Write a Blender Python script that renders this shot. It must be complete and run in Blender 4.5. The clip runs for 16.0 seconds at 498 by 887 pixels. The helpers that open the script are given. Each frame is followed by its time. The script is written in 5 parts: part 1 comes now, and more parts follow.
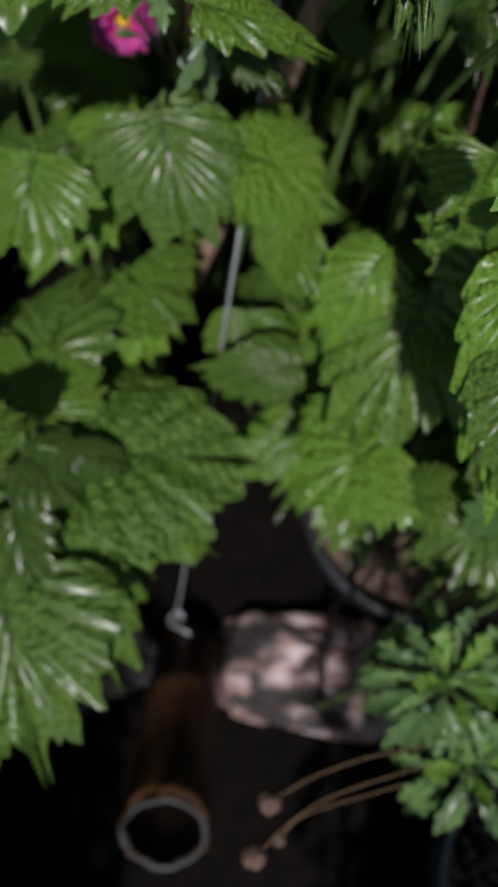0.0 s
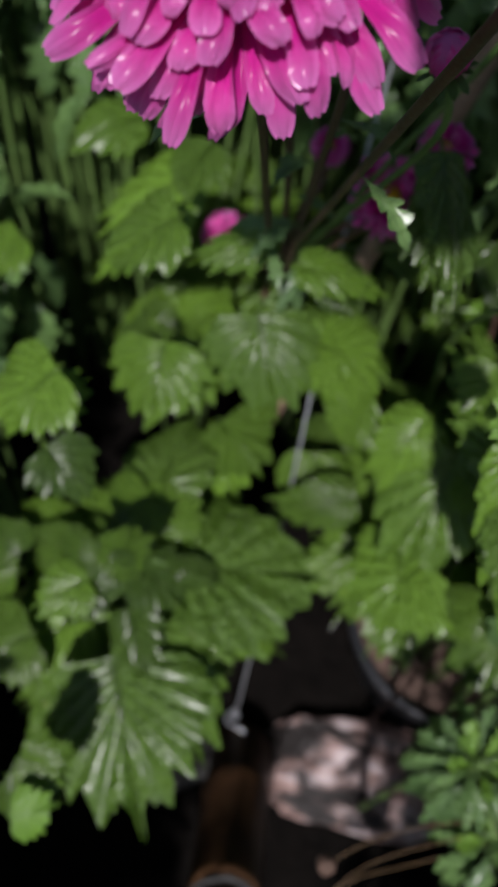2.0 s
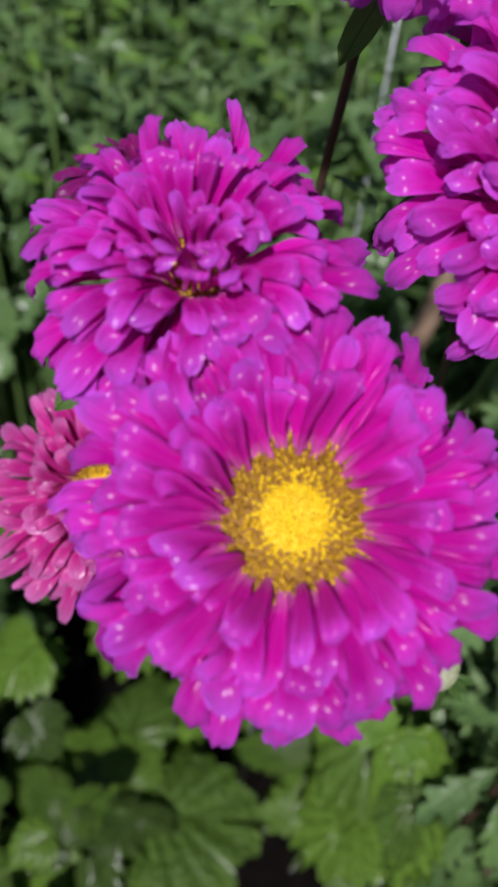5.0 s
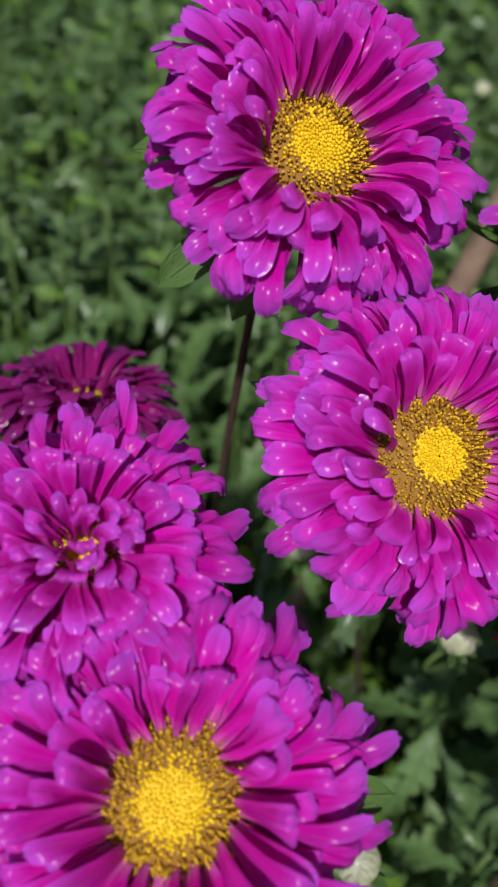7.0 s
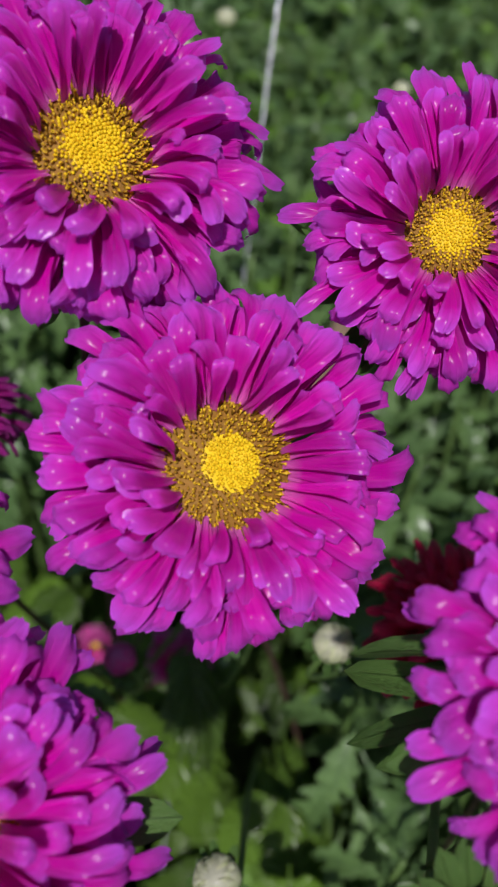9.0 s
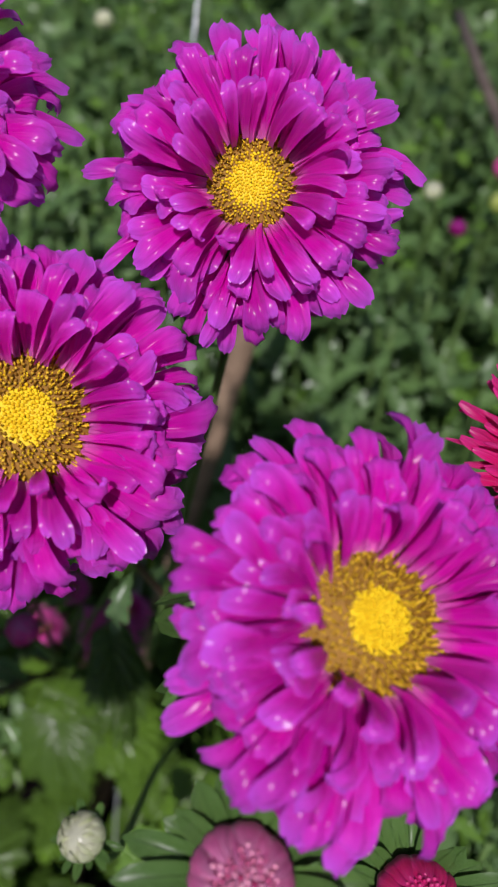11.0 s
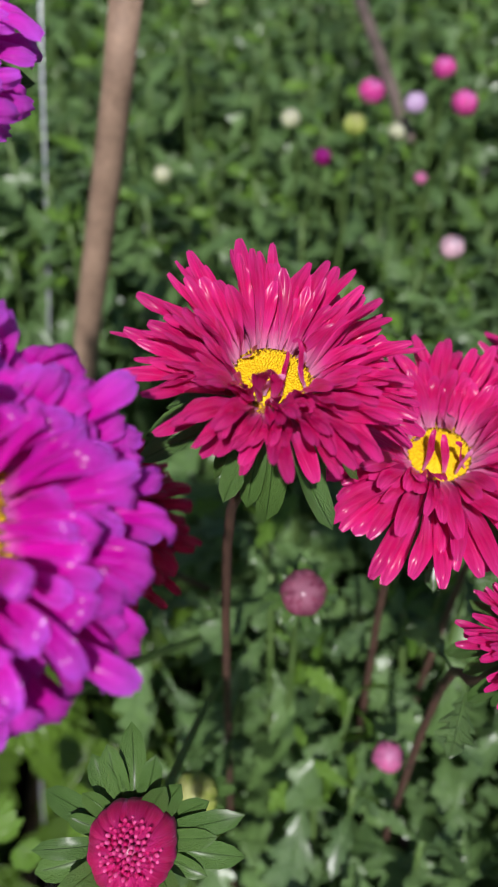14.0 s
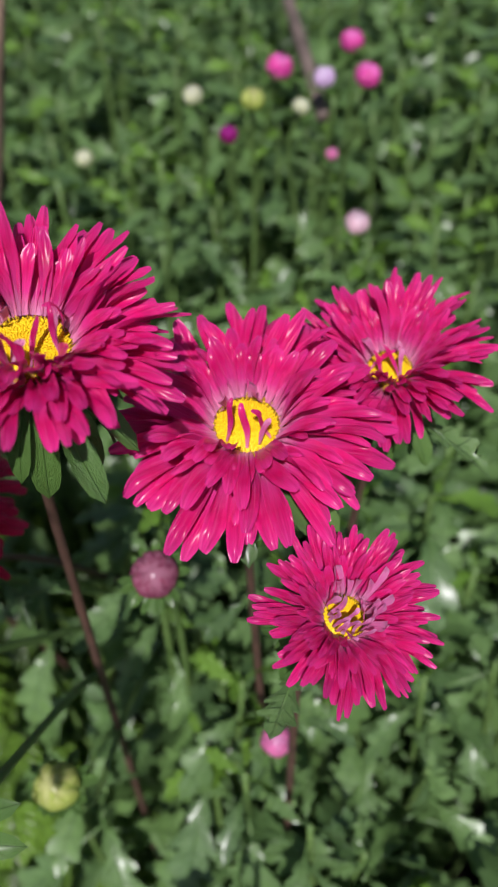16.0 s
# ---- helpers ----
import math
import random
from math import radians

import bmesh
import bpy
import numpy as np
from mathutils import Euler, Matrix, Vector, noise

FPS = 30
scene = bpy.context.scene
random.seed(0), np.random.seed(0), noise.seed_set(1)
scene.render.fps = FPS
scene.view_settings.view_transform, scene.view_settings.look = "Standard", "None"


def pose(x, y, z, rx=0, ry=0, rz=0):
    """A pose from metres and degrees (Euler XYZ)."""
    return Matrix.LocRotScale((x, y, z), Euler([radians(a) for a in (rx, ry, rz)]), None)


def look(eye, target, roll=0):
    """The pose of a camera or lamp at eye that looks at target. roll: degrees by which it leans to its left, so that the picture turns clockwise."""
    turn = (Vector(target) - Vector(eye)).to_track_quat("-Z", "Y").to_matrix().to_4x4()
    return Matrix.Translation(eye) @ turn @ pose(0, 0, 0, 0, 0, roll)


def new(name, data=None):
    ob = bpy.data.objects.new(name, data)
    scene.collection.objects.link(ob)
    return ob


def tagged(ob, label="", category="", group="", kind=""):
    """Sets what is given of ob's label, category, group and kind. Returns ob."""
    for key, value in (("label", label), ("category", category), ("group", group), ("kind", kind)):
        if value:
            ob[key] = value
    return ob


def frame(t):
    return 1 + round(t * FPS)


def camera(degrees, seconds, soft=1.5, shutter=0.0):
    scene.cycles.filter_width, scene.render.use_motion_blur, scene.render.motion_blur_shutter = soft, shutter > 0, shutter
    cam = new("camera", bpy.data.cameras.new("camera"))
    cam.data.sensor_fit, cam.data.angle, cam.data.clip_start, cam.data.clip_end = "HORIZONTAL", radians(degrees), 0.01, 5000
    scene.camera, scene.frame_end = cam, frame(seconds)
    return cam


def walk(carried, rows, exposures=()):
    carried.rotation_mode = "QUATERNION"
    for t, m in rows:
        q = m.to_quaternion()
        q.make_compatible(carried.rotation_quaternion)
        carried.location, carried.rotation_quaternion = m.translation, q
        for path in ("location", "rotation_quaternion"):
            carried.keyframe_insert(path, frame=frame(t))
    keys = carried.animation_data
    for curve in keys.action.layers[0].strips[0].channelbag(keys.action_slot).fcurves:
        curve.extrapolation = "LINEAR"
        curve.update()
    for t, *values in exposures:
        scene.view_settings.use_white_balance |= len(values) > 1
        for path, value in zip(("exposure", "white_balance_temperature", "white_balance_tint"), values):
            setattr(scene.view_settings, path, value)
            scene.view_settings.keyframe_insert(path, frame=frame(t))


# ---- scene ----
cam = camera(33.5, 16.0, soft=2.0)
PATH = [
    (0, (0.002, -0.007, 0.907), (0.157, 0.753, -0.937), 14.2),
    (0.5, (-0.008, -0.012, 0.93), (0.13, 0.797, -0.894), 13.1),
    (1, (-0.014, -0.022, 0.952), (0.097, 0.839, -0.85), 11.4),
    (1.5, (-0.025, -0.038, 0.979), (0.055, 0.884, -0.794), 9.8),
    (2, (-0.027, -0.047, 1.016), (0.014, 0.944, -0.721), 7.8),
    (2.5, (-0.016, -0.05, 1.056), (-0.013, 1.005, -0.643), 6.0),
    (3, (-0.009, -0.051, 1.084), (-0.037, 1.066, -0.575), 4.8),
    (3.5, (-0.001, -0.054, 1.105), (-0.05, 1.136, -0.502), 4.1),
    (4, (0.008, -0.056, 1.119), (-0.044, 1.197, -0.439), 3.5),
    (4.2, (0.01, -0.057, 1.123), (-0.052, 1.215, -0.42), 3.6),
    (6.3, (0.022, -0.04, 1.162), (-0.01, 1.411, -0.214), 4.4),
    (6.5, (0.024, -0.038, 1.166), (-0.005, 1.424, -0.199), 4.1),
    (7, (0.03, -0.032, 1.173), (0.003, 1.437, -0.185), 3.9),
    (7.5, (0.038, -0.028, 1.174), (0.019, 1.448, -0.176), 3.6),
    (8, (0.051, -0.024, 1.172), (0.04, 1.457, -0.172), 3.6),
    (8.5, (0.062, -0.025, 1.173), (0.06, 1.458, -0.17), 3.2),
    (8.7, (0.065, -0.025, 1.172), (0.076, 1.457, -0.171), 3.4),
    (10.8, (0.104, -0.031, 1.17), (0.133, 1.43, -0.195), 2.1),
    (11, (0.109, -0.031, 1.169), (0.15, 1.426, -0.201), 2.5),
    (11.5, (0.122, -0.029, 1.166), (0.16, 1.422, -0.209), 1.5),
    (12, (0.137, -0.026, 1.162), (0.164, 1.417, -0.221), 0.1),
    (12.5, (0.148, -0.028, 1.159), (0.182, 1.41, -0.231), -0.3),
    (13, (0.154, -0.031, 1.154), (0.215, 1.403, -0.239), 0.3),
    (13.5, (0.167, -0.031, 1.149), (0.229, 1.396, -0.251), -0.5),
    (14, (0.179, -0.029, 1.144), (0.245, 1.388, -0.266), -1.0),
    (14.5, (0.192, -0.028, 1.142), (0.265, 1.385, -0.271), -1.3),
    (15, (0.206, -0.025, 1.139), (0.288, 1.385, -0.277), -1.2),
    (15.5, (0.217, -0.024, 1.135), (0.299, 1.384, -0.283), -1.7),
    (16, (0.226, -0.03, 1.134), (0.309, 1.372, -0.29), -2.0),
]
walk(cam, [(t, look(eye, target, roll)) for t, eye, target, roll in PATH],
     exposures=((0.0, -0.05), (0.8, 0.08), (1.5, 0.12), (2.5, 0.0), (4.2, -0.05), (6.5, -0.12), (8.5, -0.28), (11.5, -0.08), (14.0, 0.15), (16.0, 0.22)))
cam.data.dof.use_dof, cam.data.dof.focus_distance, cam.data.dof.aperture_fstop = True, 0.182, 19.5

# ---- world, sun and exposure ----
SUN_FROM = Vector((-0.08, -0.62, 0.78)).normalized()
world = bpy.data.worlds.new("sky")
scene.world = world
world.use_nodes = True
wt = world.node_tree
sky = wt.nodes.new("ShaderNodeTexSky")
sky.sky_type, sky.sun_disc = "NISHITA", False
sky.sun_elevation = math.asin(SUN_FROM.z)
sky.sun_rotation = math.atan2(SUN_FROM.x, SUN_FROM.y)
wt.links.new(sky.outputs[0], wt.nodes["Background"].inputs[0])
wt.nodes["Background"].inputs[1].default_value = 0.07
sun = new("sun", bpy.data.lights.new("sun", "SUN"))
sun.data.energy, sun.data.angle, sun.data.color = 5.0, radians(1.5), (1.0, 0.95, 0.98)
sun.matrix_basis = look(SUN_FROM * 5, (0, 0, 0))

# ---- materials ----


class Nodes:
    """A node material in the making: n() adds a node, with its inputs set or linked."""

    def __init__(self, name):
        self.mat = bpy.data.materials.new(name)
        self.mat.use_nodes = True
        self.tree = self.mat.node_tree
        self.bsdf = self.tree.nodes["Principled BSDF"]
        self.out = self.tree.nodes["Material Output"]

    def n(self, kind, props=None, **ins):
        node = self.tree.nodes.new("ShaderNode" + kind)
        for key, value in (props or {}).items():
            setattr(node, key, value)
        for key, value in ins.items():
            self.put(node, key, value)
        return node

    def put(self, node, key, value):
        socket = node.inputs[int(key[1:])] if key[0] == "i" and key[1:].isdigit() else node.inputs[key.replace("_", " ")]
        if isinstance(value, bpy.types.NodeSocket):
            self.tree.links.new(value, socket)
        else:
            socket.default_value = value

    def ramp(self, fac, *stops):
        node = self.n("ValToRGB", i0=fac)
        while len(node.color_ramp.elements) < len(stops):
            node.color_ramp.elements.new(0.5)
        for e, (p, c) in zip(node.color_ramp.elements, stops):
            e.position, e.color = p, (*c, 1)
        return node.outputs[0]

    def mix(self, fac, a, b, blend="MIX"):
        node = self.n("Mix", {"data_type": "RGBA", "blend_type": blend})
        for k, v in ((0, fac), (6, a), (7, b)):
            if isinstance(v, bpy.types.NodeSocket):
                self.tree.links.new(v, node.inputs[k])
            else:
                node.inputs[k].default_value = (*v, 1) if isinstance(v, tuple) else v
        return node.outputs[2]

    def math(self, op, a, b=0.0):
        return self.n("Math", {"operation": op}, i0=a, i1=b).outputs[0]

    def noise(self, scale, detail=3.0, vector=None, rough=0.55):
        node = self.n("TexNoise", Scale=scale, Detail=detail, Roughness=rough)
        if vector is not None:
            self.put(node, "Vector", vector)
        return node.outputs[0]

    def uv(self):
        node = self.n("SeparateXYZ", i0=self.n("UVMap").outputs[0])
        return node.outputs[0], node.outputs[1]

    def bump(self, height, strength, distance):
        self.put(self.bsdf, "Normal", self.n("Bump", Strength=strength, Distance=distance, Height=height).outputs[0])

    def translucent(self, colour, share):
        t = self.n("BsdfTranslucent", Color=colour)
        m = self.n("MixShader", i0=share, i1=self.bsdf.outputs[0], i2=t.outputs[0])
        self.tree.links.new(m.outputs[0], self.out.inputs[0])

    def set(self, **ins):
        for key, value in ins.items():
            self.put(self.bsdf, key, value)
        return self


def obj_coord(m):
    return m.n("TexCoord").outputs["Object"]


def petal_material(name, base, mid, outer, tip, rough, pale=0.24, rim=0.8):
    """Pale where it leaves the disc, deep along the blade with darker and paler streaks, lilac and glossy at the wet tip."""
    m = Nodes(name)
    u, v = m.uv()
    rnd = m.n("ObjectInfo").outputs["Random"]
    col = m.ramp(v, (0.0, base), (pale, mid), (0.66, outer), (0.84, tuple(0.55 * p + 0.45 * q for p, q in zip(outer, tip))), (0.97, tip))
    streak = m.n("CombineXYZ", X=m.math("MULTIPLY", u, 9.0), Y=m.math("MULTIPLY", v, 1.3), Z=m.math("MULTIPLY", rnd, 40.0)).outputs[0]
    fine = m.noise(1.6, 4.0, streak)
    col = m.mix(m.ramp(fine, (0.54, (0, 0, 0)), (0.78, (0.38,) * 3)), col, tuple(0.6 * p + 0.4 * q for p, q in zip(base, mid)))
    col = m.mix(m.ramp(fine, (0.22, (0.45,) * 3), (0.46, (0, 0, 0))), col, tuple(0.5 * k for k in outer))
    off = m.math("MULTIPLY", m.math("ABSOLUTE", m.math("SUBTRACT", u, 0.5)), 2.0)
    edge = m.math("MULTIPLY", m.ramp(off, (0.55, (0, 0, 0)), (1.0, (rim,) * 3)), m.math("POWER", v, 1.8))
    col = m.mix(edge, col, tip)
    shade = m.ramp(rnd, (0.0, (0.78, 0.7, 0.8)), (0.5, (0.96, 0.9, 0.96)), (1.0, (1.1, 1.0, 1.1)))
    col = m.mix(1.0, col, shade, "MULTIPLY")
    m.set(Base_Color=col, Roughness=rough, Specular_IOR_Level=0.25)
    m.put(m.bsdf, "Coat Weight", m.math("ADD", 0.10, m.math("MULTIPLY", m.math("POWER", v, 4.0), 0.34)))
    m.put(m.bsdf, "Coat Roughness", 0.24)
    dew = m.noise(420.0, 2.0, obj_coord(m))
    m.bump(m.math("ADD", fine, m.math("MULTIPLY", dew, 0.35)), 0.7, 0.0011)
    m.translucent(m.mix(0.4, col, mid), 0.34)
    return m.mat


def leaf_material(name, dark, light, vein, veins, rough, share=0.22, coat=0.15, relief=0.0008, net=0.0, fan=False):
    m = Nodes(name)
    u, v = m.uv()
    rnd = m.n("ObjectInfo").outputs["Random"]
    isl = m.n("NewGeometry").outputs["Random Per Island"]
    tone = m.math("FRACT", m.math("ADD", m.math("MULTIPLY", rnd, 3.7), isl))
    if fan:
        flat = m.n("SeparateXYZ", i0=obj_coord(m))
        chart = m.n("CombineXYZ", X=flat.outputs[0], Y=flat.outputs[1], Z=m.math("MULTIPLY", tone, 50.0)).outputs[0]
    else:
        chart = m.n("CombineXYZ", X=m.math("MULTIPLY", u, 0.7), Y=v, Z=m.math("MULTIPLY", tone, 50.0)).outputs[0]
    blot = m.noise(5.0, 5.0, chart)
    grain = m.noise(30.0, 4.0, chart, 0.6)
    own = 0.7 if fan else 0.5
    col = m.mix(m.math("ADD", m.math("MULTIPLY", tone, own), m.math("MULTIPLY", blot, 1.0 - own)), dark, light)
    side = m.math("ABSOLUTE", m.math("SUBTRACT", u, 0.5))
    mid = m.math("SUBTRACT", 1.0, m.math("MULTIPLY", side, 30.0))
    saw = m.math("ABSOLUTE", m.math("SUBTRACT", m.math("FRACT", m.math("ADD", m.math("MULTIPLY", v, veins), m.math("MULTIPLY", grain, 0.12))), 0.5))
    lat = m.math("MULTIPLY", m.math("SUBTRACT", m.math("MULTIPLY", saw, 2.0), 0.88), 8.0)
    line = m.math("MINIMUM", m.math("MAXIMUM", m.math("MAXIMUM", mid, lat) if veins else mid, 0.0), 1.0)
    col = m.mix(m.math("MULTIPLY", line, 0.25 if fan else 0.5), col, tuple(0.6 * k for k in dark))
    col = m.mix(m.ramp(grain, (0.35, (0, 0, 0)), (0.75, (0.35,) * 3)), col, vein)
    spots = m.ramp(m.noise(14.0, 3.0, chart), (0.70, (0, 0, 0)), (0.76, (0.5,) * 3))
    col = m.mix(spots, col, (0.17, 0.14, 0.03))
    m.set(Base_Color=col, Specular_IOR_Level=0.3)
    m.set(Roughness=m.ramp(grain, (0.3, (rough - 0.12,) * 3), (0.7, (rough + 0.16,) * 3)))
    m.put(m.bsdf, "Coat Weight", coat)
    m.put(m.bsdf, "Coat Roughness", 0.27)
    h = m.math("SUBTRACT", m.math("MULTIPLY", grain, 0.9), m.math("MULTIPLY", line, 0.5 + 0.4 * net))
    if net:
        cells = m.n("TexVoronoi", {"feature": "SMOOTH_F1"}, Vector=chart, Scale=30.0, Smoothness=0.35).outputs[0]
        h = m.math("SUBTRACT", h, m.math("MULTIPLY", cells, net))
    m.bump(h, 0.9, relief)
    m.translucent(m.mix(0.5, col, light), share)
    return m.mat


def plain(name, a, b, scale, rough, bump=0.3, dist=0.001, detail=5.0, metal=0.0, spec=0.4):
    m = Nodes(name)
    c = obj_coord(m)
    big, small = m.noise(scale, detail, c), m.noise(scale * 7, 3.0, c)
    fac = m.math("ADD", m.math("MULTIPLY", big, 0.65), m.math("MULTIPLY", small, 0.35))
    m.set(Base_Color=m.mix(m.ramp(fac, (0.32, (0, 0, 0)), (0.68, (1, 1, 1))), a, b), Metallic=metal, Specular_IOR_Level=spec)
    m.set(Roughness=m.ramp(small, (0.2, (max(rough - 0.15, 0.02),) * 3), (0.8, (min(rough + 0.15, 1.0),) * 3)))
    m.bump(fac, bump, dist)
    return m.mat


MAGENTA = petal_material("magenta petal", (0.93, 0.24, 0.68), (0.88, 0.003, 0.54), (0.74, 0.0005, 0.46), (0.77, 0.12, 0.93), 0.32, rim=0.60)
PINK = petal_material("deep pink petal", (0.86, 0.18, 0.50), (0.76, 0.020, 0.34), (0.68, 0.018, 0.32), (0.76, 0.22, 0.56), 0.38)
CRIMSON = petal_material("crimson petal", (0.94, 0.42, 0.64), (0.86, 0.050, 0.33), (0.76, 0.002, 0.155), (0.83, 0.035, 0.29), 0.34, 0.35, 0.6)
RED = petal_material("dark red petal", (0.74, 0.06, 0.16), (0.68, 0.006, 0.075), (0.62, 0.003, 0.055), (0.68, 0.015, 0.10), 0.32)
# magenta darkened to paint one flower's shade; also the dusky bud's own colour
SHADED_DUSKY = petal_material("shaded and dusky magenta petal", (0.50, 0.03, 0.26), (0.40, 0.004, 0.20), (0.34, 0.002, 0.18), (0.36, 0.02, 0.26), 0.42)
ROSE = petal_material("rose petal", (0.70, 0.62, 0.30), (0.85, 0.12, 0.46), (0.85, 0.05, 0.40), (0.88, 0.24, 0.62), 0.45)
PALE = petal_material("pale pink petal", (0.88, 0.66, 0.70), (0.86, 0.34, 0.54), (0.82, 0.17, 0.44), (0.86, 0.36, 0.60), 0.40)
BLUSH = petal_material("blush petal", (0.92, 0.60, 0.75), (0.92, 0.34, 0.62), (0.90, 0.20, 0.50), (0.92, 0.40, 0.66), 0.40)
LILAC = petal_material("lilac petal", (0.80, 0.74, 0.78), (0.78, 0.62, 0.80), (0.74, 0.54, 0.80), (0.82, 0.70, 0.88), 0.45)
SHELL = petal_material("shell pink petal", (0.80, 0.80, 0.62), (0.88, 0.68, 0.68), (0.88, 0.60, 0.66), (0.90, 0.74, 0.76), 0.45)
# pink dimmed towards brown, with the bud's half shade in the colour
SHADED_PINK = petal_material("half-shaded pink petal", (0.40, 0.34, 0.20), (0.46, 0.16, 0.22), (0.40, 0.08, 0.17), (0.52, 0.22, 0.30), 0.55)
CREAM = petal_material("cream petal", (0.50, 0.66, 0.22), (0.66, 0.78, 0.40), (0.76, 0.84, 0.52), (0.78, 0.84, 0.60), 0.5)
LIME = petal_material("lime petal", (0.30, 0.48, 0.08), (0.42, 0.60, 0.10), (0.55, 0.68, 0.14), (0.62, 0.70, 0.25), 0.5)


def floret(name, *stops):
    m = Nodes(name)
    m.set(Base_Color=m.ramp(m.n("NewGeometry").outputs["Random Per Island"], *stops), Roughness=0.55, Specular_IOR_Level=0.25)
    m.translucent(stops[-1][1] + (1,), 0.15)
    return m.mat


YELLOW = floret("yellow disc floret", (0.0, (0.70, 0.43, 0.004)), (1.0, (0.88, 0.64, 0.015)))
GOLD = floret("golden brown disc floret", (0.0, (0.24, 0.11, 0.010)), (0.5, (0.48, 0.27, 0.018)), (1.0, (0.80, 0.52, 0.04)))
DISC = plain("disc bed", (0.18, 0.075, 0.010), (0.36, 0.19, 0.018), 500, 0.6)
BROAD = leaf_material("broad leaf", (0.010, 0.028, 0.004), (0.140, 0.275, 0.020), (0.16, 0.27, 0.05), 0.0, 0.42, 0.20, coat=0.36, relief=0.005, net=0.8, fan=True)
LOBED = leaf_material("lobed leaf", (0.024, 0.062, 0.022), (0.145, 0.260, 0.066), (0.18, 0.28, 0.12), 5.0, 0.40, 0.25, 0.45)
FRESH = leaf_material("fresh leaf", (0.060, 0.140, 0.015), (0.13, 0.25, 0.028), (0.18, 0.31, 0.05), 0.0, 0.40, 0.25)
BRACT = leaf_material("bract", (0.045, 0.105, 0.022), (0.100, 0.190, 0.040), (0.10, 0.19, 0.05), 0.0, 0.42, 0.15)
STEM = plain("green stem", (0.06, 0.12, 0.025), (0.11, 0.17, 0.05), 120, 0.5)
DARK_STEM = plain("purple brown stem", (0.05, 0.028, 0.022), (0.11, 0.055, 0.04), 150, 0.55)
# damp soil; its near-black base colour carries the shade under the plants
SOIL = plain("shade-darkened soil", (0.0018, 0.0016, 0.0014), (0.0065, 0.0052, 0.0044), 40, 0.9, 1.0, 0.01, spec=0.05)


def stone_material():
    """Pinkish white stone with brown veins; large near-black blotches paint shade along with weathering."""
    m = Nodes("pinkish stone")
    c = obj_coord(m)
    col = m.ramp(m.noise(3.5, 6.0, c), (0.36, (0.10, 0.055, 0.045)), (0.48, (0.30, 0.20, 0.18)), (0.62, (0.50, 0.42, 0.42)))
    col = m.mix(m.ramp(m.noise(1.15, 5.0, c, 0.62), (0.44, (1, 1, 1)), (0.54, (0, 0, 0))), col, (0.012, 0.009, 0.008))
    m.set(Base_Color=col, Roughness=0.6, Specular_IOR_Level=0.4)
    m.bump(m.noise(7.0, 7.0, c), 0.8, 0.008)
    return m.mat


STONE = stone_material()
DARK_STONE = plain("dark grey stone", (0.006, 0.006, 0.006), (0.05, 0.048, 0.046), 2.4, 0.7, 0.8, 0.008, 7.0)
CANE = plain("weathered bamboo", (0.016, 0.008, 0.004), (0.11, 0.052, 0.022), 22, 0.5, 0.4, 0.002)
BARK = plain("grey brown bark", (0.05, 0.036, 0.03), (0.17, 0.125, 0.105), 60, 0.7, 0.5, 0.001)
CUT = plain("cut cane end", (0.012, 0.012, 0.012), (0.04, 0.039, 0.038), 70, 0.6, 0.4, 0.001)
WOOD = plain("sun-bleached stick", (0.14, 0.09, 0.06), (0.32, 0.22, 0.15), 60, 0.7, 0.6, 0.001)
WIRE = plain("galvanised wire", (0.35, 0.36, 0.38), (0.55, 0.57, 0.60), 200, 0.35, 0.2, 0.0003, metal=0.6)
POT = plain("black plastic pot", (0.012, 0.013, 0.015), (0.03, 0.032, 0.036), 25, 0.4, 0.2, 0.001)
GREY_POT = plain("grey plastic pot", (0.10, 0.105, 0.115), (0.17, 0.175, 0.185), 25, 0.45, 0.2, 0.001)
GRAVEL = plain("brown gravel", (0.035, 0.02, 0.015), (0.17, 0.11, 0.085), 160, 0.8, 0.6, 0.002)
POD = plain("dry seed head", (0.03, 0.018, 0.012), (0.15, 0.09, 0.065), 250, 0.8, 0.9, 0.001)
# near black in place of the shade inside the tube
BORE = plain("shaded hollow", (0.004, 0.003, 0.002), (0.012, 0.008, 0.005), 60, 0.9, spec=0.1)
TWIG = plain("straw coloured stalk", (0.06, 0.035, 0.015), (0.15, 0.09, 0.035), 150, 0.6)

# ---- building helpers ----


def world_of(ob):
    m = ob.matrix_basis.copy()
    while ob.parent:
        ob = ob.parent
        m = ob.matrix_basis @ m
    return m


def thing(name, place, label, category, group="", kind=""):
    ob = new(name)
    ob.empty_display_size = 0.02
    ob.matrix_basis = Matrix.Translation(place)
    return tagged(ob, label, category, group, kind)


def mesh_of(bm, material, smooth=True):
    me = bpy.data.meshes.new("mesh")
    bm.to_mesh(me)
    bm.free()
    for m in material if isinstance(material, tuple) else (material,):
        me.materials.append(m)
    me.polygons.foreach_set("use_smooth", [smooth] * len(me.polygons))
    return me


def part(name, data, parent, at=None, label="", kind=""):
    """Links a mesh as one part of its parent, at a pose given in world space."""
    ob = new(name, data)
    ob.parent = parent
    ob.matrix_basis = world_of(parent).inverted() @ (at if at is not None else Matrix.Identity(4))
    return tagged(ob, label, kind=kind)


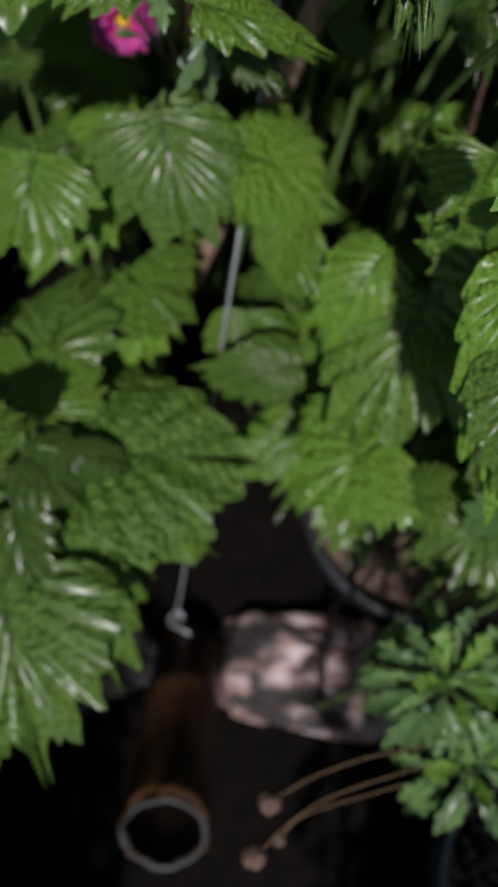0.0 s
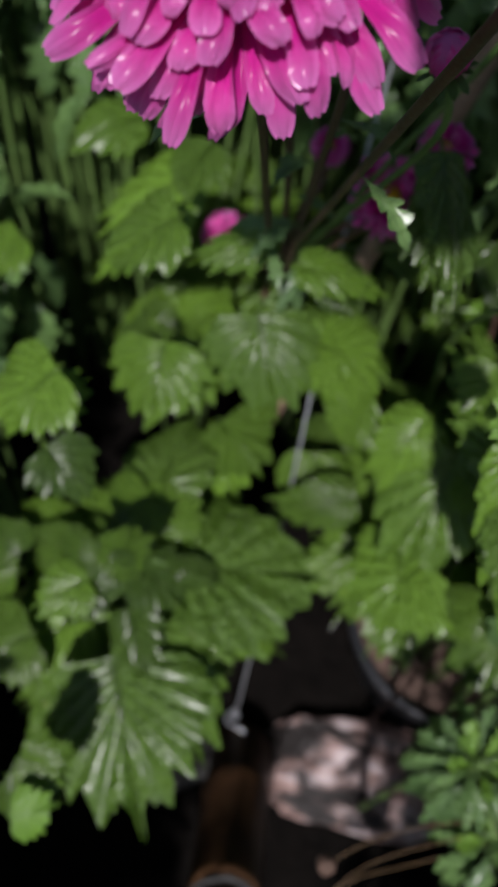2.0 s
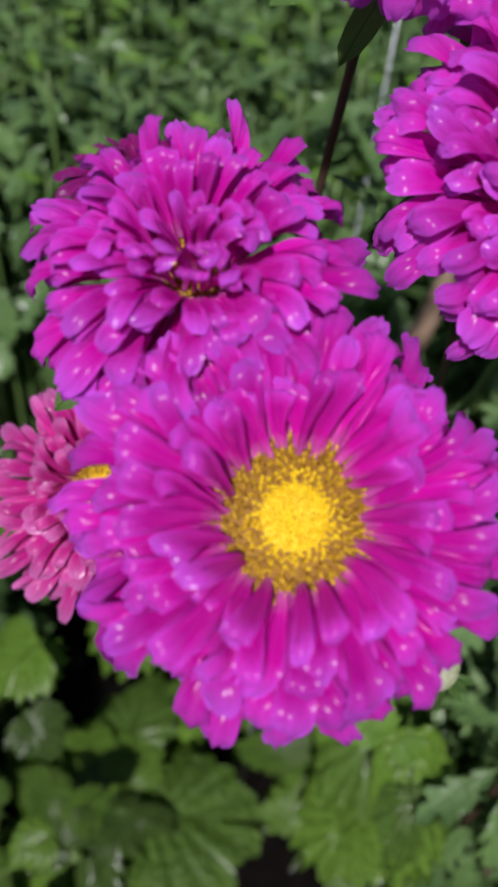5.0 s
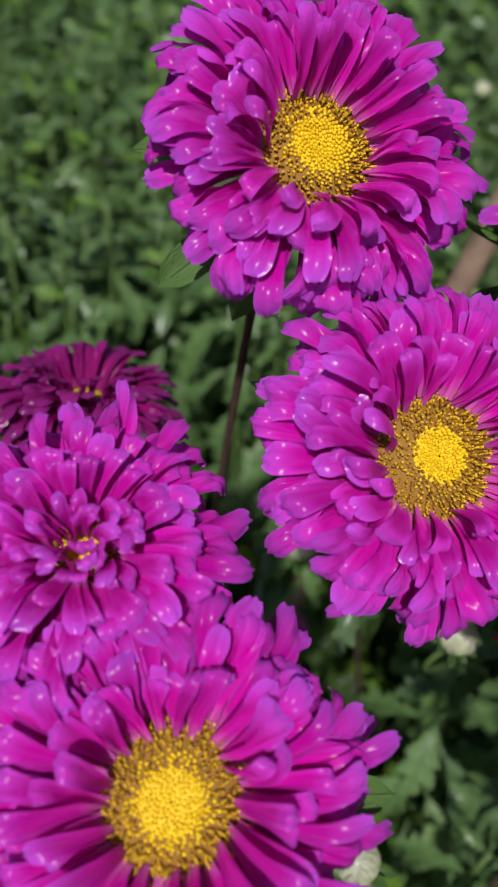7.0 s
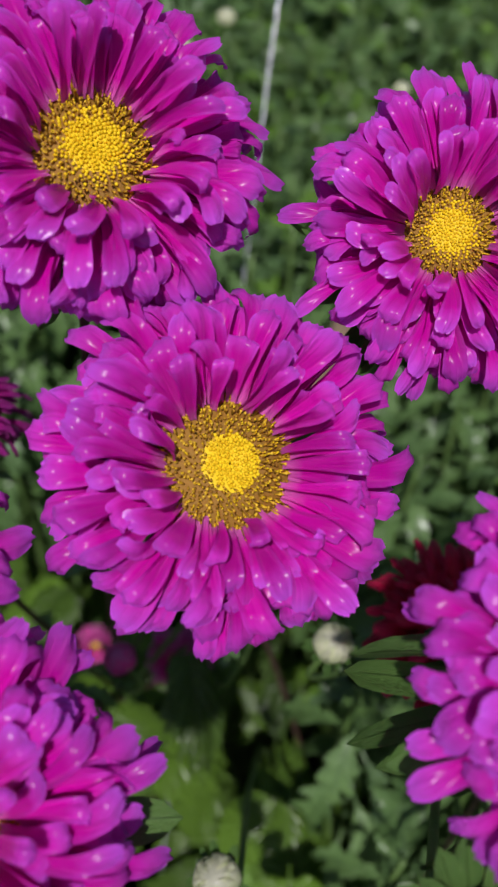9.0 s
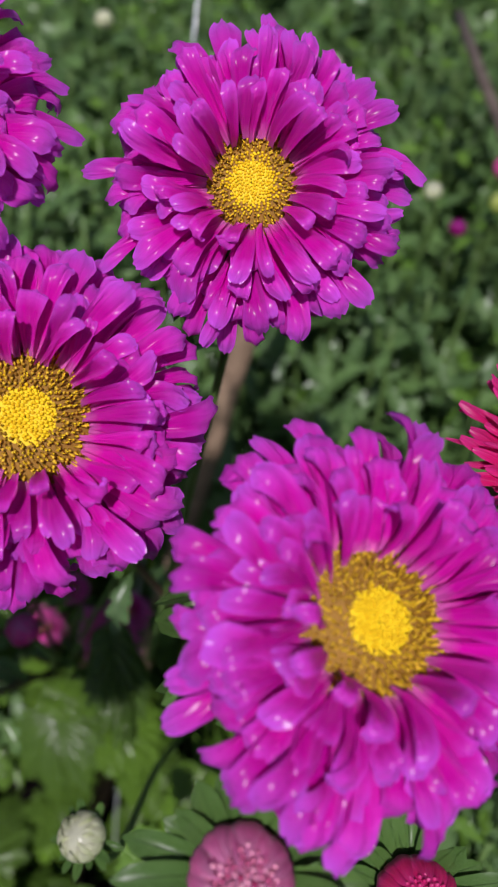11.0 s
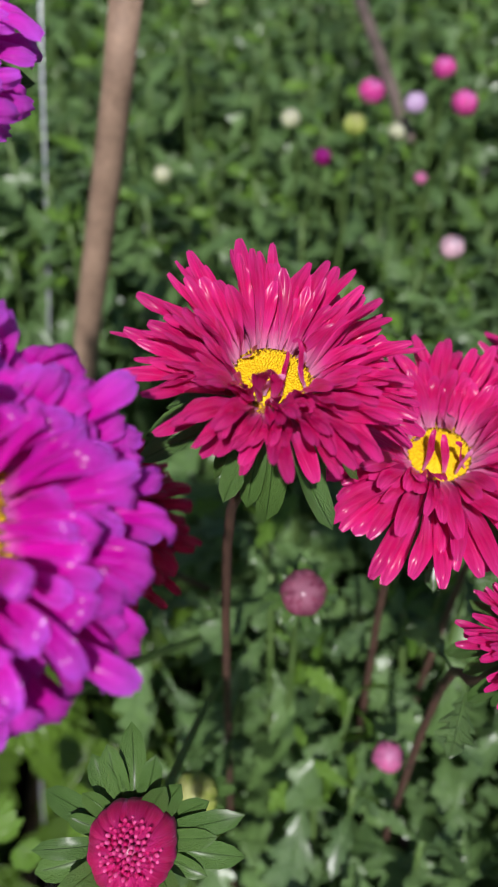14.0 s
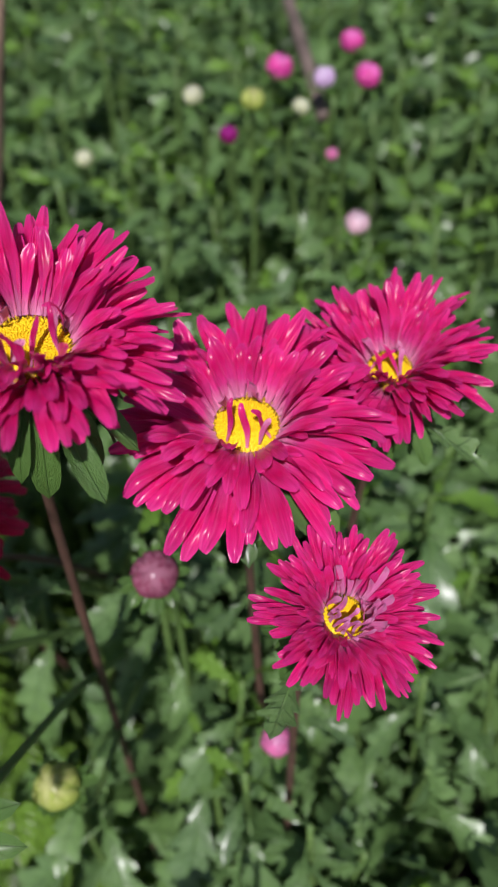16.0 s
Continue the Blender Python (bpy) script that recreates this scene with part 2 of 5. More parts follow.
def axes(base, along, normal, sx, sy=None, sz=None):
    """A pose with x along, z towards normal."""
    x = Vector(along).normalized()
    z = Vector(normal) - x * x.dot(Vector(normal))
    z.normalize()
    m = Matrix((x, z.cross(x), z)).transposed().to_4x4()
    return Matrix.Translation(base) @ m @ Matrix.Diagonal((sx, sy or sx, sz or sx, 1))


def grid_mesh(bm, rows, us, vs, mat=0, uvl=None):
    """Joins rows of points into a smooth sheet with its own chart."""
    uvl = uvl or bm.loops.layers.uv.verify()
    made = [[bm.verts.new(p) for p in row] for row in rows]
    for i in range(len(rows) - 1):
        for j in range(len(rows[0]) - 1):
            f = bm.faces.new((made[i][j], made[i][j + 1], made[i + 1][j + 1], made[i + 1][j]))
            f.material_index = mat
            for loop, (a, b) in zip(f.loops, ((i, j), (i, j + 1), (i + 1, j + 1), (i + 1, j))):
                loop[uvl].uv = (us[b], vs[a])


def tube(bm, pts, radii, sides=7, mat=0, cap=True):
    pts = [Vector(p) for p in pts]
    rings, side = [], Vector((1, 0.13, 0.07))
    for i, p in enumerate(pts):
        d = (pts[min(i + 1, len(pts) - 1)] - pts[max(i - 1, 0)]).normalized()
        a = (side - d * d.dot(side)).normalized()
        b, side = d.cross(a), a
        r = radii[i] if isinstance(radii, (list, tuple)) else radii
        rings.append([bm.verts.new(p + r * (a * math.cos(k * math.tau / sides) + b * math.sin(k * math.tau / sides))) for k in range(sides)])
    for q, s in zip(rings, rings[1:]):
        for k in range(sides):
            f = bm.faces.new((q[k], q[(k + 1) % sides], s[(k + 1) % sides], s[k]))
            f.material_index = mat
    if cap:
        bm.faces.new(rings[0][::-1]).material_index = mat
        bm.faces.new(rings[-1]).material_index = mat


def spline(points, steps=5):
    """A smooth line through the points."""
    p = [Vector(q) for q in points]
    p = [2 * p[0] - p[1], *p, 2 * p[-1] - p[-2]]
    out = []
    for a, b, c, d in zip(p, p[1:], p[2:], p[3:]):
        for k in range(steps):
            t = k / steps
            out.append(0.5 * (2 * b + (c - a) * t + (2 * a - 5 * b + 4 * c - d) * t * t + (3 * b - a - 3 * c + d) * t ** 3))
    return out + [p[-2]]


def smooth(a, b, x):
    t = min(max((x - a) / (b - a), 0.0), 1.0)
    return t * t * (3 - 2 * t)


# ---- petals ----


def petal_mesh(width, droop, lift, pointed, material, rng, channel=0.5, wave=0.0, nx=6, ny=12):
    """A ray floret one unit long along x: a channelled strap, widest near its end, whose lobed tip is domed and hooks down."""
    bm = bmesh.new()
    ts = [j / (nx / 2) - 1 for j in range(nx + 1)]
    ss = [1 - (1 - i / ny) ** 1.5 for i in range(ny + 1)]
    x = z = 0.0
    last, rows = 0.0, []
    skew, twist, crimp, lobe = rng.uniform(-0.10, 0.10), rng.uniform(-0.4, 0.4), rng.uniform(0.05, 0.30), rng.uniform(0.2, 1.0)
    hook = rng.uniform(0.68, 0.82)
    for s in ss:
        ang = lift * (1 - s) - droop * smooth(hook, 1.0, s) + wave * math.sin(5 * s + skew * 20)
        x, z, last = x + (s - last) * math.cos(ang), z + (s - last) * math.sin(ang), s
        if pointed:
            w = width * (0.40 + 0.60 * smooth(0.0, 0.6, s)) * math.sqrt(max(1 - max((s - 0.60) / 0.40, 0) ** 2 * 0.90, 0.02))
        else:
            w = width * (0.44 + 0.26 * smooth(0.0, 0.45, s) + 0.38 * smooth(0.35, 0.84, s)) * math.sqrt(max(1 - (max(s - 0.82, 0) / 0.18) ** 2.2 * 0.78, 0.02))
        row = []
        for t in ts:
            dome = smooth(0.55, 0.9, s)
            cup = channel * (1 - dome) * w * t * t - 0.75 * dome * w * t * t + crimp * w * math.sin(9 * s + 2 * t + skew * 60) * t * t * (1 - dome)
            rib = 0.17 * width * math.cos(t * math.pi * 2) * smooth(0.05, 0.4, s)
            y = w * t * (1 - 0.25 * channel * (1 - s)) + skew * s * s
            up = cup + rib + twist * w * t * s
            out = x + 0.1 * width * lobe * smooth(0.86, 1.0, s) * math.cos(t * math.pi * 1.9) * (not pointed)
            row.append((out - up * math.sin(ang), y, z + up * math.cos(ang)))
        rows.append(row)
    grid_mesh(bm, rows, [(t + 1) / 2 for t in ts], ss)
    return mesh_of(bm, material)


def petal_set(material, width, droop, pointed, seed, count=7, channel=0.5, wave=0.0):
    rng = random.Random(seed)
    return [petal_mesh(width * rng.uniform(0.85, 1.15), droop * rng.uniform(0.5, 1.35), rng.uniform(0.05, 0.35), pointed, material,
                       rng, channel * rng.uniform(0.7, 1.2), wave * rng.uniform(-1, 1)) for _ in range(count)]


def disc_meshes(ripe):
    """The dome of a flower head, one unit in radius, and its two rings of florets."""
    bed, inner, outer = bmesh.new(), bmesh.new(), bmesh.new()
    rng = random.Random(5)

    def height(r):
        return 0.42 * (1 - r * r) - 0.10 * math.exp(-(r / 0.22) ** 2)

    rows = [[(r * math.cos(a), r * math.sin(a), height(r) - 0.03) for a in [k * math.tau / 24 for k in range(25)]] for r in (1.02, 0.8, 0.6, 0.4, 0.2, 0.02)]
    grid_mesh(bed, rows, [k / 24 for k in range(25)], [0, 0.2, 0.4, 0.6, 0.8, 1.0])
    for fc in bed.faces:
        fc.material_index = int(fc.calc_center_median().xy.length < ripe - 0.06)
    n = 860
    for i in range(n):
        r = math.sqrt((i + 0.5) / n)
        a = i * 2.399963 + rng.uniform(-0.06, 0.06)
        p = Vector((r * math.cos(a), r * math.sin(a), height(r) - 0.03))
        up = Vector((p.x * 0.75, p.y * 0.75, 1)).normalized()
        if r < ripe + rng.uniform(-0.1, 0.1):
            tube(inner, [p, p + up * 0.035, p + up * 0.06], [0.028, 0.030, 0.012], 5)
        else:
            long = rng.uniform(0.05, 0.12)
            tilt = Vector((rng.uniform(-1, 1), rng.uniform(-1, 1), 0)) * 0.03
            tube(outer, [p, p + up * long * 0.75 + tilt * 0.6, p + up * long + tilt], [0.013, 0.017, 0.024], 5)
            if rng.random() < 0.45:
                q = p + up * long + tilt
                tube(outer, [q, q + up * 0.05], [0.013, 0.010], 4, 1)
    return mesh_of(bed, (DISC, YELLOW)), mesh_of(inner, YELLOW), mesh_of(outer, (GOLD, YELLOW))


DISCS = {"ripe": disc_meshes(0.52), "old": disc_meshes(0.36), "young": disc_meshes(0.82)}


def leaf_mesh(width, teeth, depth, material, rng, widest=0.4, sweep=0.5, fold=0.25, droop=0.3, quilt=0.032, fine=4, nx=8, stalk=0.1, lobes=False, blunt=False):
    """A toothed leaf one unit long along x, with its lateral veins, folded along the midrib and drooping at the tip."""
    bm = bmesh.new()
    ts = [j / (nx / 2) - 1 for j in range(nx + 1)]
    n = teeth * fine
    rows, vs = [], []
    size = [[rng.uniform(0.5, 1.2) for _ in range(teeth + 1)] for _ in (0, 1)]
    veins, curl, tw, lean = 5.0, rng.uniform(-0.6, 0.6), rng.uniform(-0.3, 0.3), rng.uniform(-0.06, 0.06)
    for i in range(n + 1):
        s = i / n
        if s < widest:
            w = math.sin(math.pi / 2 * s / widest) ** 0.8
        else:
            w = math.cos(math.pi / 2 * (s - widest) / (1 - widest)) ** (0.5 if blunt else 1.1 if lobes else 1.35)
        f = (i % fine) / fine
        row = []
        for t in ts:
            bite = depth * size[t > 0][i // fine] * float(np.interp(f, (0, 0.25, 0.5, 0.75, 1), (1.0, 0.42, 0.0, 0.12, 1.0))) * (0.4 + 0.6 * w) if 0 < i < n else 0
            k = abs(t)
            ww = width * w * (1 - bite * (smooth(0.35, 1.0, k) if lobes else smooth(0.55, 1.0, k)))
            y = ww * t
            x = stalk + (1 - stalk) * s + sweep * abs(y) * (1 - 0.5 * s)
            bulge = quilt * abs(math.sin(math.pi * veins * s ** (1.0 + 0.3 * curl))) ** 0.7 * math.sin(math.pi * min(k * 0.85 + 0.08, 1)) * w
            z = fold * abs(y) - droop * x * x + bulge + 0.16 * width * math.sin(8 * s + 3 * t + curl * 5) * k * k + 0.05 * width * math.sin(21 * s + curl * 9 * t) * k ** 3 + tw * y * s
            row.append((x, y + lean * s * s, z))
        rows.append(row)
        vs.append(s)
    us = [(t + 1) / 2 for t in ts]
    grid_mesh(bm, rows, us, vs)
    r = 0.016
    tube(bm, [(0, 0, -0.002), (stalk * 0.6, 0, -0.004), (stalk + 0.25, lean * 0.1, -droop * 0.1 - 0.008), (0.8, lean * 0.64, -droop * 0.64 - 0.006)], [r, r, r * 0.75, r * 0.3], 5)
    return mesh_of(bm, material)


def toothed_leaf(width, teeth, bite, material, rng, back=96, fold=0.2, droop=0.3, quilt=0.03, nx=8, stalk=0.06, fine=6):
    """A coarsely toothed leaf one unit long along x: veins fan out from the base, each to a tooth, and the blade is puckered between them."""
    bm = bmesh.new()
    n = teeth * fine
    size = [[rng.uniform(0.55, 1.35) for _ in range(teeth + 1)] for _ in (0, 1)]
    tw, lean, wavy, phase = rng.uniform(-0.25, 0.25), rng.uniform(-0.08, 0.08), rng.uniform(0.02, 0.06), rng.uniform(0, 6)
    uvl = bm.loops.layers.uv.verify()
    for side in (-1, 1):
        rows, vs = [], []
        for i in range(n + 1):
            v = i / n
            theta = radians(back) * (1 - v) ** 1.15
            rib = stalk + 0.40 * v ** 1.8
            reach = float(np.interp(1 - v, (0, 0.08, 0.25, 0.5, 0.75, 0.92, 1.0), (1.0, 0.86, 0.72, 0.60, 0.52, 0.40, 0.24))) * (1 - stalk)
            place = v * teeth + 0.30 * math.sin(5.5 * v + phase * side) * math.sin(math.pi * v)
            near = round(place)
            f = place - near
            # a tooth stands at the end of each vein, its front side shorter than its back
            tooth = max(1 - (abs(f) / (0.60 if f < 0 else 0.42)), 0.0) ** 0.85 if 0 < near < teeth else 0.0
            minor = 0.35 * max(1 - abs(abs(f) - 0.42) / 0.12, 0.0) if near < teeth else 0.0
            grow = 1 - 0.45 * bite + bite * (tooth * size[side > 0][near] + minor) * smooth(0.05, 0.35, v)
            if i == n:
                grow, theta = 1.0, 0.0
            out_x = stalk + reach * grow * math.cos(theta)
            out_y = width / 0.42 * reach * grow * math.sin(theta)
            row = []
            for k in range(nx + 1):
                q = k / nx
                x, y = rib + (out_x - rib) * q, out_y * q
                ridge = (abs(math.sin(math.pi * place)) ** 0.7 - 0.5) * (0.55 + 0.45 * size[side > 0][near])
                puff = quilt * ridge * smooth(0.0, 0.35, q) * (1 - 0.5 * smooth(0.7, 1.0, q))
                puff += 0.3 * quilt * math.sin(q * 26 + 5 * v + phase) * abs(math.sin(math.pi * place)) * q
                z = fold * y - droop * x * x + puff + wavy * math.sin(7 * v + phase + side) * q * q
                z += tw * y * side * x - 0.25 * y * y / max(width, 0.1) - 0.06 * width * tooth * q ** 4
                row.append((x, y * side + lean * x * x, z))
            rows.append(row)
            vs.append(v)
        grid_mesh(bm, rows, [0.5 + 0.5 * side * (k / nx) for k in range(nx + 1)], vs, 0, uvl)
    bmesh.ops.remove_doubles(bm, verts=bm.verts, dist=1e-5)
    bmesh.ops.recalc_face_normals(bm, faces=bm.faces)
    r = 0.013
    tube(bm, [(-0.01, 0, -0.004), (stalk, 0, -0.008), (0.45, lean * 0.2, -droop * 0.2 - 0.010), (0.8, lean * 0.64, -droop * 0.64 - 0.008)], [r, r, r * 0.7, r * 0.3], 5)
    return mesh_of(bm, material)


RNG = random.Random(11)
BROADS = [toothed_leaf(0.30 * RNG.uniform(0.9, 1.1), RNG.choice((6, 7)), RNG.uniform(0.20, 0.30), BROAD, RNG, RNG.uniform(88, 104), RNG.uniform(0.0, 0.3), RNG.uniform(0.1, 0.45), 0.034) for _ in range(8)]
SMALLS = [toothed_leaf(0.30 * RNG.uniform(0.85, 1.1), 5, RNG.uniform(0.22, 0.32), FRESH, RNG, RNG.uniform(84, 98), RNG.uniform(0.0, 0.4), RNG.uniform(0.1, 0.5), 0.03, 5, fine=6) for _ in range(5)]
LOBEDS = [leaf_mesh(0.21 * RNG.uniform(0.8, 1.2), 4, 0.70, LOBED, RNG, 0.58, 0.9, RNG.uniform(0.1, 0.7), RNG.uniform(0.1, 0.9), 0.0, 4, 4, 0.18, True) for _ in range(6)]
FRESH_LOBED = [leaf_mesh(0.27 * RNG.uniform(0.8, 1.2), 4, 0.75, FRESH, RNG, 0.58, 0.9, RNG.uniform(0.0, 0.4), RNG.uniform(0.0, 0.4), 0.0, 4, 4, 0.18, True) for _ in range(3)]
BRACTS = [leaf_mesh(0.14 * RNG.uniform(0.85, 1.15), 3, 0.03, BRACT, RNG, 0.68, 0.1, RNG.uniform(0.1, 0.5), RNG.uniform(-0.2, 0.6), 0.0, 3, 4, 0.05, blunt=True) for _ in range(5)]

INNER = petal_set(BLUSH, 0.034, -0.5, False, 17, 5, 0.8, 0.5)
SETS = {
    "deep": [petal_set(SHADED_DUSKY, 0.070, 1.0, False, 18, 8, 0.8), petal_set(SHADED_DUSKY, 0.065, 1.2, False, 19, 6, 0.8), petal_set(SHADED_DUSKY, 0.05, 1.2, False, 20, 5)],
    "magenta": [petal_set(MAGENTA, 0.078, 1.6, False, 1, 18, 1.3), petal_set(MAGENTA, 0.066, 1.8, False, 2, 14, 1.1), petal_set(MAGENTA, 0.048, 2.6, False, 3, 7, 1.0, 0.3), INNER],
    "pink": [petal_set(PINK, 0.064, 1.0, False, 4, 10, 0.9), petal_set(PINK, 0.060, 1.3, False, 5, 8, 0.9), petal_set(PINK, 0.042, 1.9, False, 6, 6, 0.9, 0.3), INNER],
    "crimson": [petal_set(CRIMSON, 0.058, 0.5, True, 7, 12, 1.1), petal_set(CRIMSON, 0.050, 0.2, True, 8, 9, 1.0), petal_set(CRIMSON, 0.028, -0.9, True, 9, 6, 0.9, 0.5), INNER],
    "broad_crimson": [petal_set(CRIMSON, 0.074, 0.8, True, 10, 12, 0.9), petal_set(CRIMSON, 0.064, 0.6, True, 12, 9, 0.9), petal_set(CRIMSON, 0.034, -0.8, True, 13, 6, 0.8, 0.5), INNER],
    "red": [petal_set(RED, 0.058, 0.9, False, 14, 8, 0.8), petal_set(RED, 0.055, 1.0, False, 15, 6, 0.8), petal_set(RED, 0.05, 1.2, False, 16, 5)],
}
LABELS = {"magenta": "open magenta aster flower with a golden disc on a leafy stem",
          "pink": "deep pink aster flower with a yellow disc on a thin stem",
          "crimson": "crimson aster flower with narrow petals round a yellow disc",
          "broad_crimson": "crimson aster flower with flat petals round a yellow disc",
          "deep": "magenta aster flower behind larger heads, shade painted into its petals",
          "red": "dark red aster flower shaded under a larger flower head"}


WATER = Nodes("water").set(Base_Color=(1, 1, 1, 1), Roughness=0.02, IOR=1.33)
WATER.put(WATER.bsdf, "Transmission Weight", 1.0)
bm = bmesh.new()
bmesh.ops.create_icosphere(bm, subdivisions=2, radius=1)
DROP = mesh_of(bm, WATER.mat)


def water_drop(parent, m, me, rng, outer=0.6):
    """A bead of water on the upper side of a petal or leaf that stands at the pose m."""
    v = rng.choice([q for q in me.vertices if q.co.x > outer])
    r = rng.uniform(0.0002, 0.0005)
    p, n = m @ v.co, (m.to_3x3().inverted().transposed() @ v.normal).normalized()
    n = n if n.z > 0 else -n
    part("water_drop", DROP, parent, Matrix.Translation(p + n * r * 0.4) @ n.to_track_quat("Z", "Y").to_matrix().to_4x4() @ Matrix.Diagonal((r, r, r * 0.75, 1)))


def stem_line(head, normal, root, wobble, rng, via=None):
    """From the root on the ground up to the head, which it meets from behind."""
    h, n, r = Vector(head), Vector(normal), Vector(root)
    a = h - n * 0.03 - Vector((0, 0, 0.004))
    if via:
        v = Vector(via) + Vector((rng.uniform(-1, 1), rng.uniform(-1, 1), rng.uniform(-1, 1))) * 0.006
        c = v.lerp(a, 0.55) + (v - r).normalized() * 0.03
        return spline([r, r.lerp(v, 0.5), v, c, a, h - n * 0.003])
    b = a * 0.62 + Vector((r.x, r.y, h.z)) * 0.38 - Vector((0, 0, 0.10))
    c = r.lerp(b, 0.5) + Vector((rng.uniform(-1, 1), rng.uniform(-1, 1), 0)) * wobble
    return spline([r, c, b, a, h - n * 0.003])


def aster_flower(place, normal, radius, disc, sort, seed, rows, root=None, spin=0.0, bracts=12, stem=DARK_STEM, hidden_disc=False, leaves=4, label="", age="ripe", via=None, collar=()):
    """A flower head with its disc, each ray floret, bracts, stem and stem leaves. rows: (number, elevation, length share, set);
    collar: angles, in degrees, of long outer bracts that reach past the petals."""
    rng = random.Random(seed)
    n, p = Vector(normal).normalized(), Vector(place)
    root = root or (p.x + rng.uniform(-0.03, 0.03), p.y + 0.05 + rng.uniform(0, 0.05), 0.0)
    f = thing("aster_flower", root, label or LABELS[sort], "flower", "aster flowers")
    head = Matrix.Translation(p) @ n.to_track_quat("Z", "Y").to_matrix().to_4x4() @ pose(0, 0, 0, 0, 0, spin)
    d = disc
    dm = head @ Matrix.Diagonal((d, d, d * 0.8, 1))
    bed = part("disc", DISCS[age][0], f, dm, "golden disc of the flower head")
    part("closed_floret_field", DISCS[age][1], bed, dm, "closed yellow florets", "stuff")
    part("open_floret_ring", DISCS[age][2], bed, dm, "open golden brown florets", "stuff")
    for number, elev, share, which in rows:
        for k in range(number):
            me = rng.choice(SETS[sort][min(which, len(SETS[sort]) - 1)])
            a = (k + rng.uniform(-0.33, 0.33)) * math.tau / number + which
            if elev > 100:
                # the florets that fold over the disc stand on its lower side
                a = -math.pi / 2 + ((k + 0.5) / number - 0.5) * 2.6 + rng.uniform(-0.15, 0.15)
            e = radians(elev + rng.gauss(0, 8))
            long = radius * share * rng.uniform(0.82, 1.08)
            r0 = d * (0.96 - 0.10 * min(which, 2))
            start = Vector((r0 * math.cos(a), r0 * math.sin(a), 0.001 + 0.0006 * which - 0.0015 * (which == 0)))
            if hidden_disc and share < 0.5:
                start *= rng.uniform(0.2, 0.9)
                start.z = d * 0.3
            size = max(long - r0 * (share > 0.6), 0.008)
            roll = rng.gauss(0, 0.32)
            m = head @ Matrix.Translation(start) @ Matrix.Rotation(a + rng.gauss(0, 0.06), 4, "Z") @ Matrix.Rotation(-e, 4, "Y") @ Matrix.Rotation(roll, 4, "X")
            m = m @ Matrix.Diagonal((size, radius * rng.uniform(0.85, 1.15), size, 1))
            part("petal", me, f, m)
            if rng.random() < 0.025 and elev < 40:
                water_drop(f, m, me, rng)
    for k in range(bracts):
        a = (k + rng.uniform(-0.3, 0.3)) * math.tau / bracts
        size = radius * (rng.uniform(0.7, 1.05) if bracts < 16 else rng.uniform(0.6, 0.9))
        m = head @ Matrix.Translation((0.35 * d * math.cos(a), 0.35 * d * math.sin(a), -0.005)) @ Matrix.Rotation(a, 4, "Z")
        m = m @ Matrix.Rotation(radians(rng.uniform(15, 70) if bracts < 16 else rng.uniform(18, 55)), 4, "Y")
        part("bract", rng.choice(BRACTS), f, m @ Matrix.Diagonal((size, size * 0.85, size, 1)))
    for angle in collar:
        a, size = radians(angle + rng.uniform(-6, 6)), radius * rng.uniform(0.95, 1.15)
        m = head @ Matrix.Translation((0.4 * d * math.cos(a), 0.4 * d * math.sin(a), -0.006)) @ Matrix.Rotation(a, 4, "Z")
        m = m @ Matrix.Rotation(radians(rng.uniform(22, 42)), 4, "Y") @ Matrix.Rotation(rng.gauss(0, 0.5), 4, "X")
        part("bract", rng.choice(BRACTS), f, m @ Matrix.Diagonal((size, size * 0.55, size, 1)))
    bm = bmesh.new()
    bmesh.ops.create_uvsphere(bm, u_segments=12, v_segments=6, radius=1)
    part("calyx", mesh_of(bm, BRACT), f, head @ pose(0, 0, -0.004) @ Matrix.Diagonal((d * 0.95, d * 0.95, 0.0055, 1)))
    line = stem_line(p, n, root, 0.02, rng, via)
    bm = bmesh.new()
    tube(bm, line, [0.0019 - 0.0007 * i / len(line) for i in range(len(line))], 8)
    part("stem", mesh_of(bm, stem), f)
    for k in range(leaves):
        i = int(len(line) * (0.50 + 0.42 * k / max(leaves, 1)))
        a = seed + k * 2.4
        out = Vector((math.cos(a), math.sin(a), rng.uniform(0.0, 0.5)))
        size = rng.uniform(0.018, 0.03)
        part("leaf", rng.choice(LOBEDS), f, axes(line[i], out, (0, 0, 1), size))
    return f


SEMI = ((28, -16, 1.0, 0), (36, -2, 1.06, 0), (38, 8, 1.03, 0), (36, 18, 0.98, 0), (32, 28, 0.90, 1), (24, 38, 0.76, 1), (16, 52, 0.56, 2))
FULL = ((30, -14, 1.04, 0), (36, 0, 1.02, 0), (34, 14, 0.96, 0), (30, 28, 0.86, 1), (26, 42, 0.74, 1), (22, 58, 0.54, 2), (20, 72, 0.44, 2))
STAR = ((3, 112, 0.34, 2), (3, 96, 0.26, 3), (18, 6, 0.90, 0), (36, 14, 1.02, 0), (38, 24, 1.05, 0), (36, 34, 1.0, 0), (34, 41, 0.86, 1), (28, 47, 0.64, 1), (20, 52, 0.44, 1))
SHAGGY = STAR[2:] + ((16, 66, 0.50, 3), (9, 84, 0.40, 3), (4, 110, 0.36, 3))
LOOSE = ((3, 112, 0.34, 2), (3, 96, 0.28, 3), (18, -8, 1.02, 0), (26, 6, 1.04, 0), (28, 18, 1.0, 0), (26, 30, 0.90, 1), (24, 40, 0.72, 1), (18, 48, 0.50, 1))

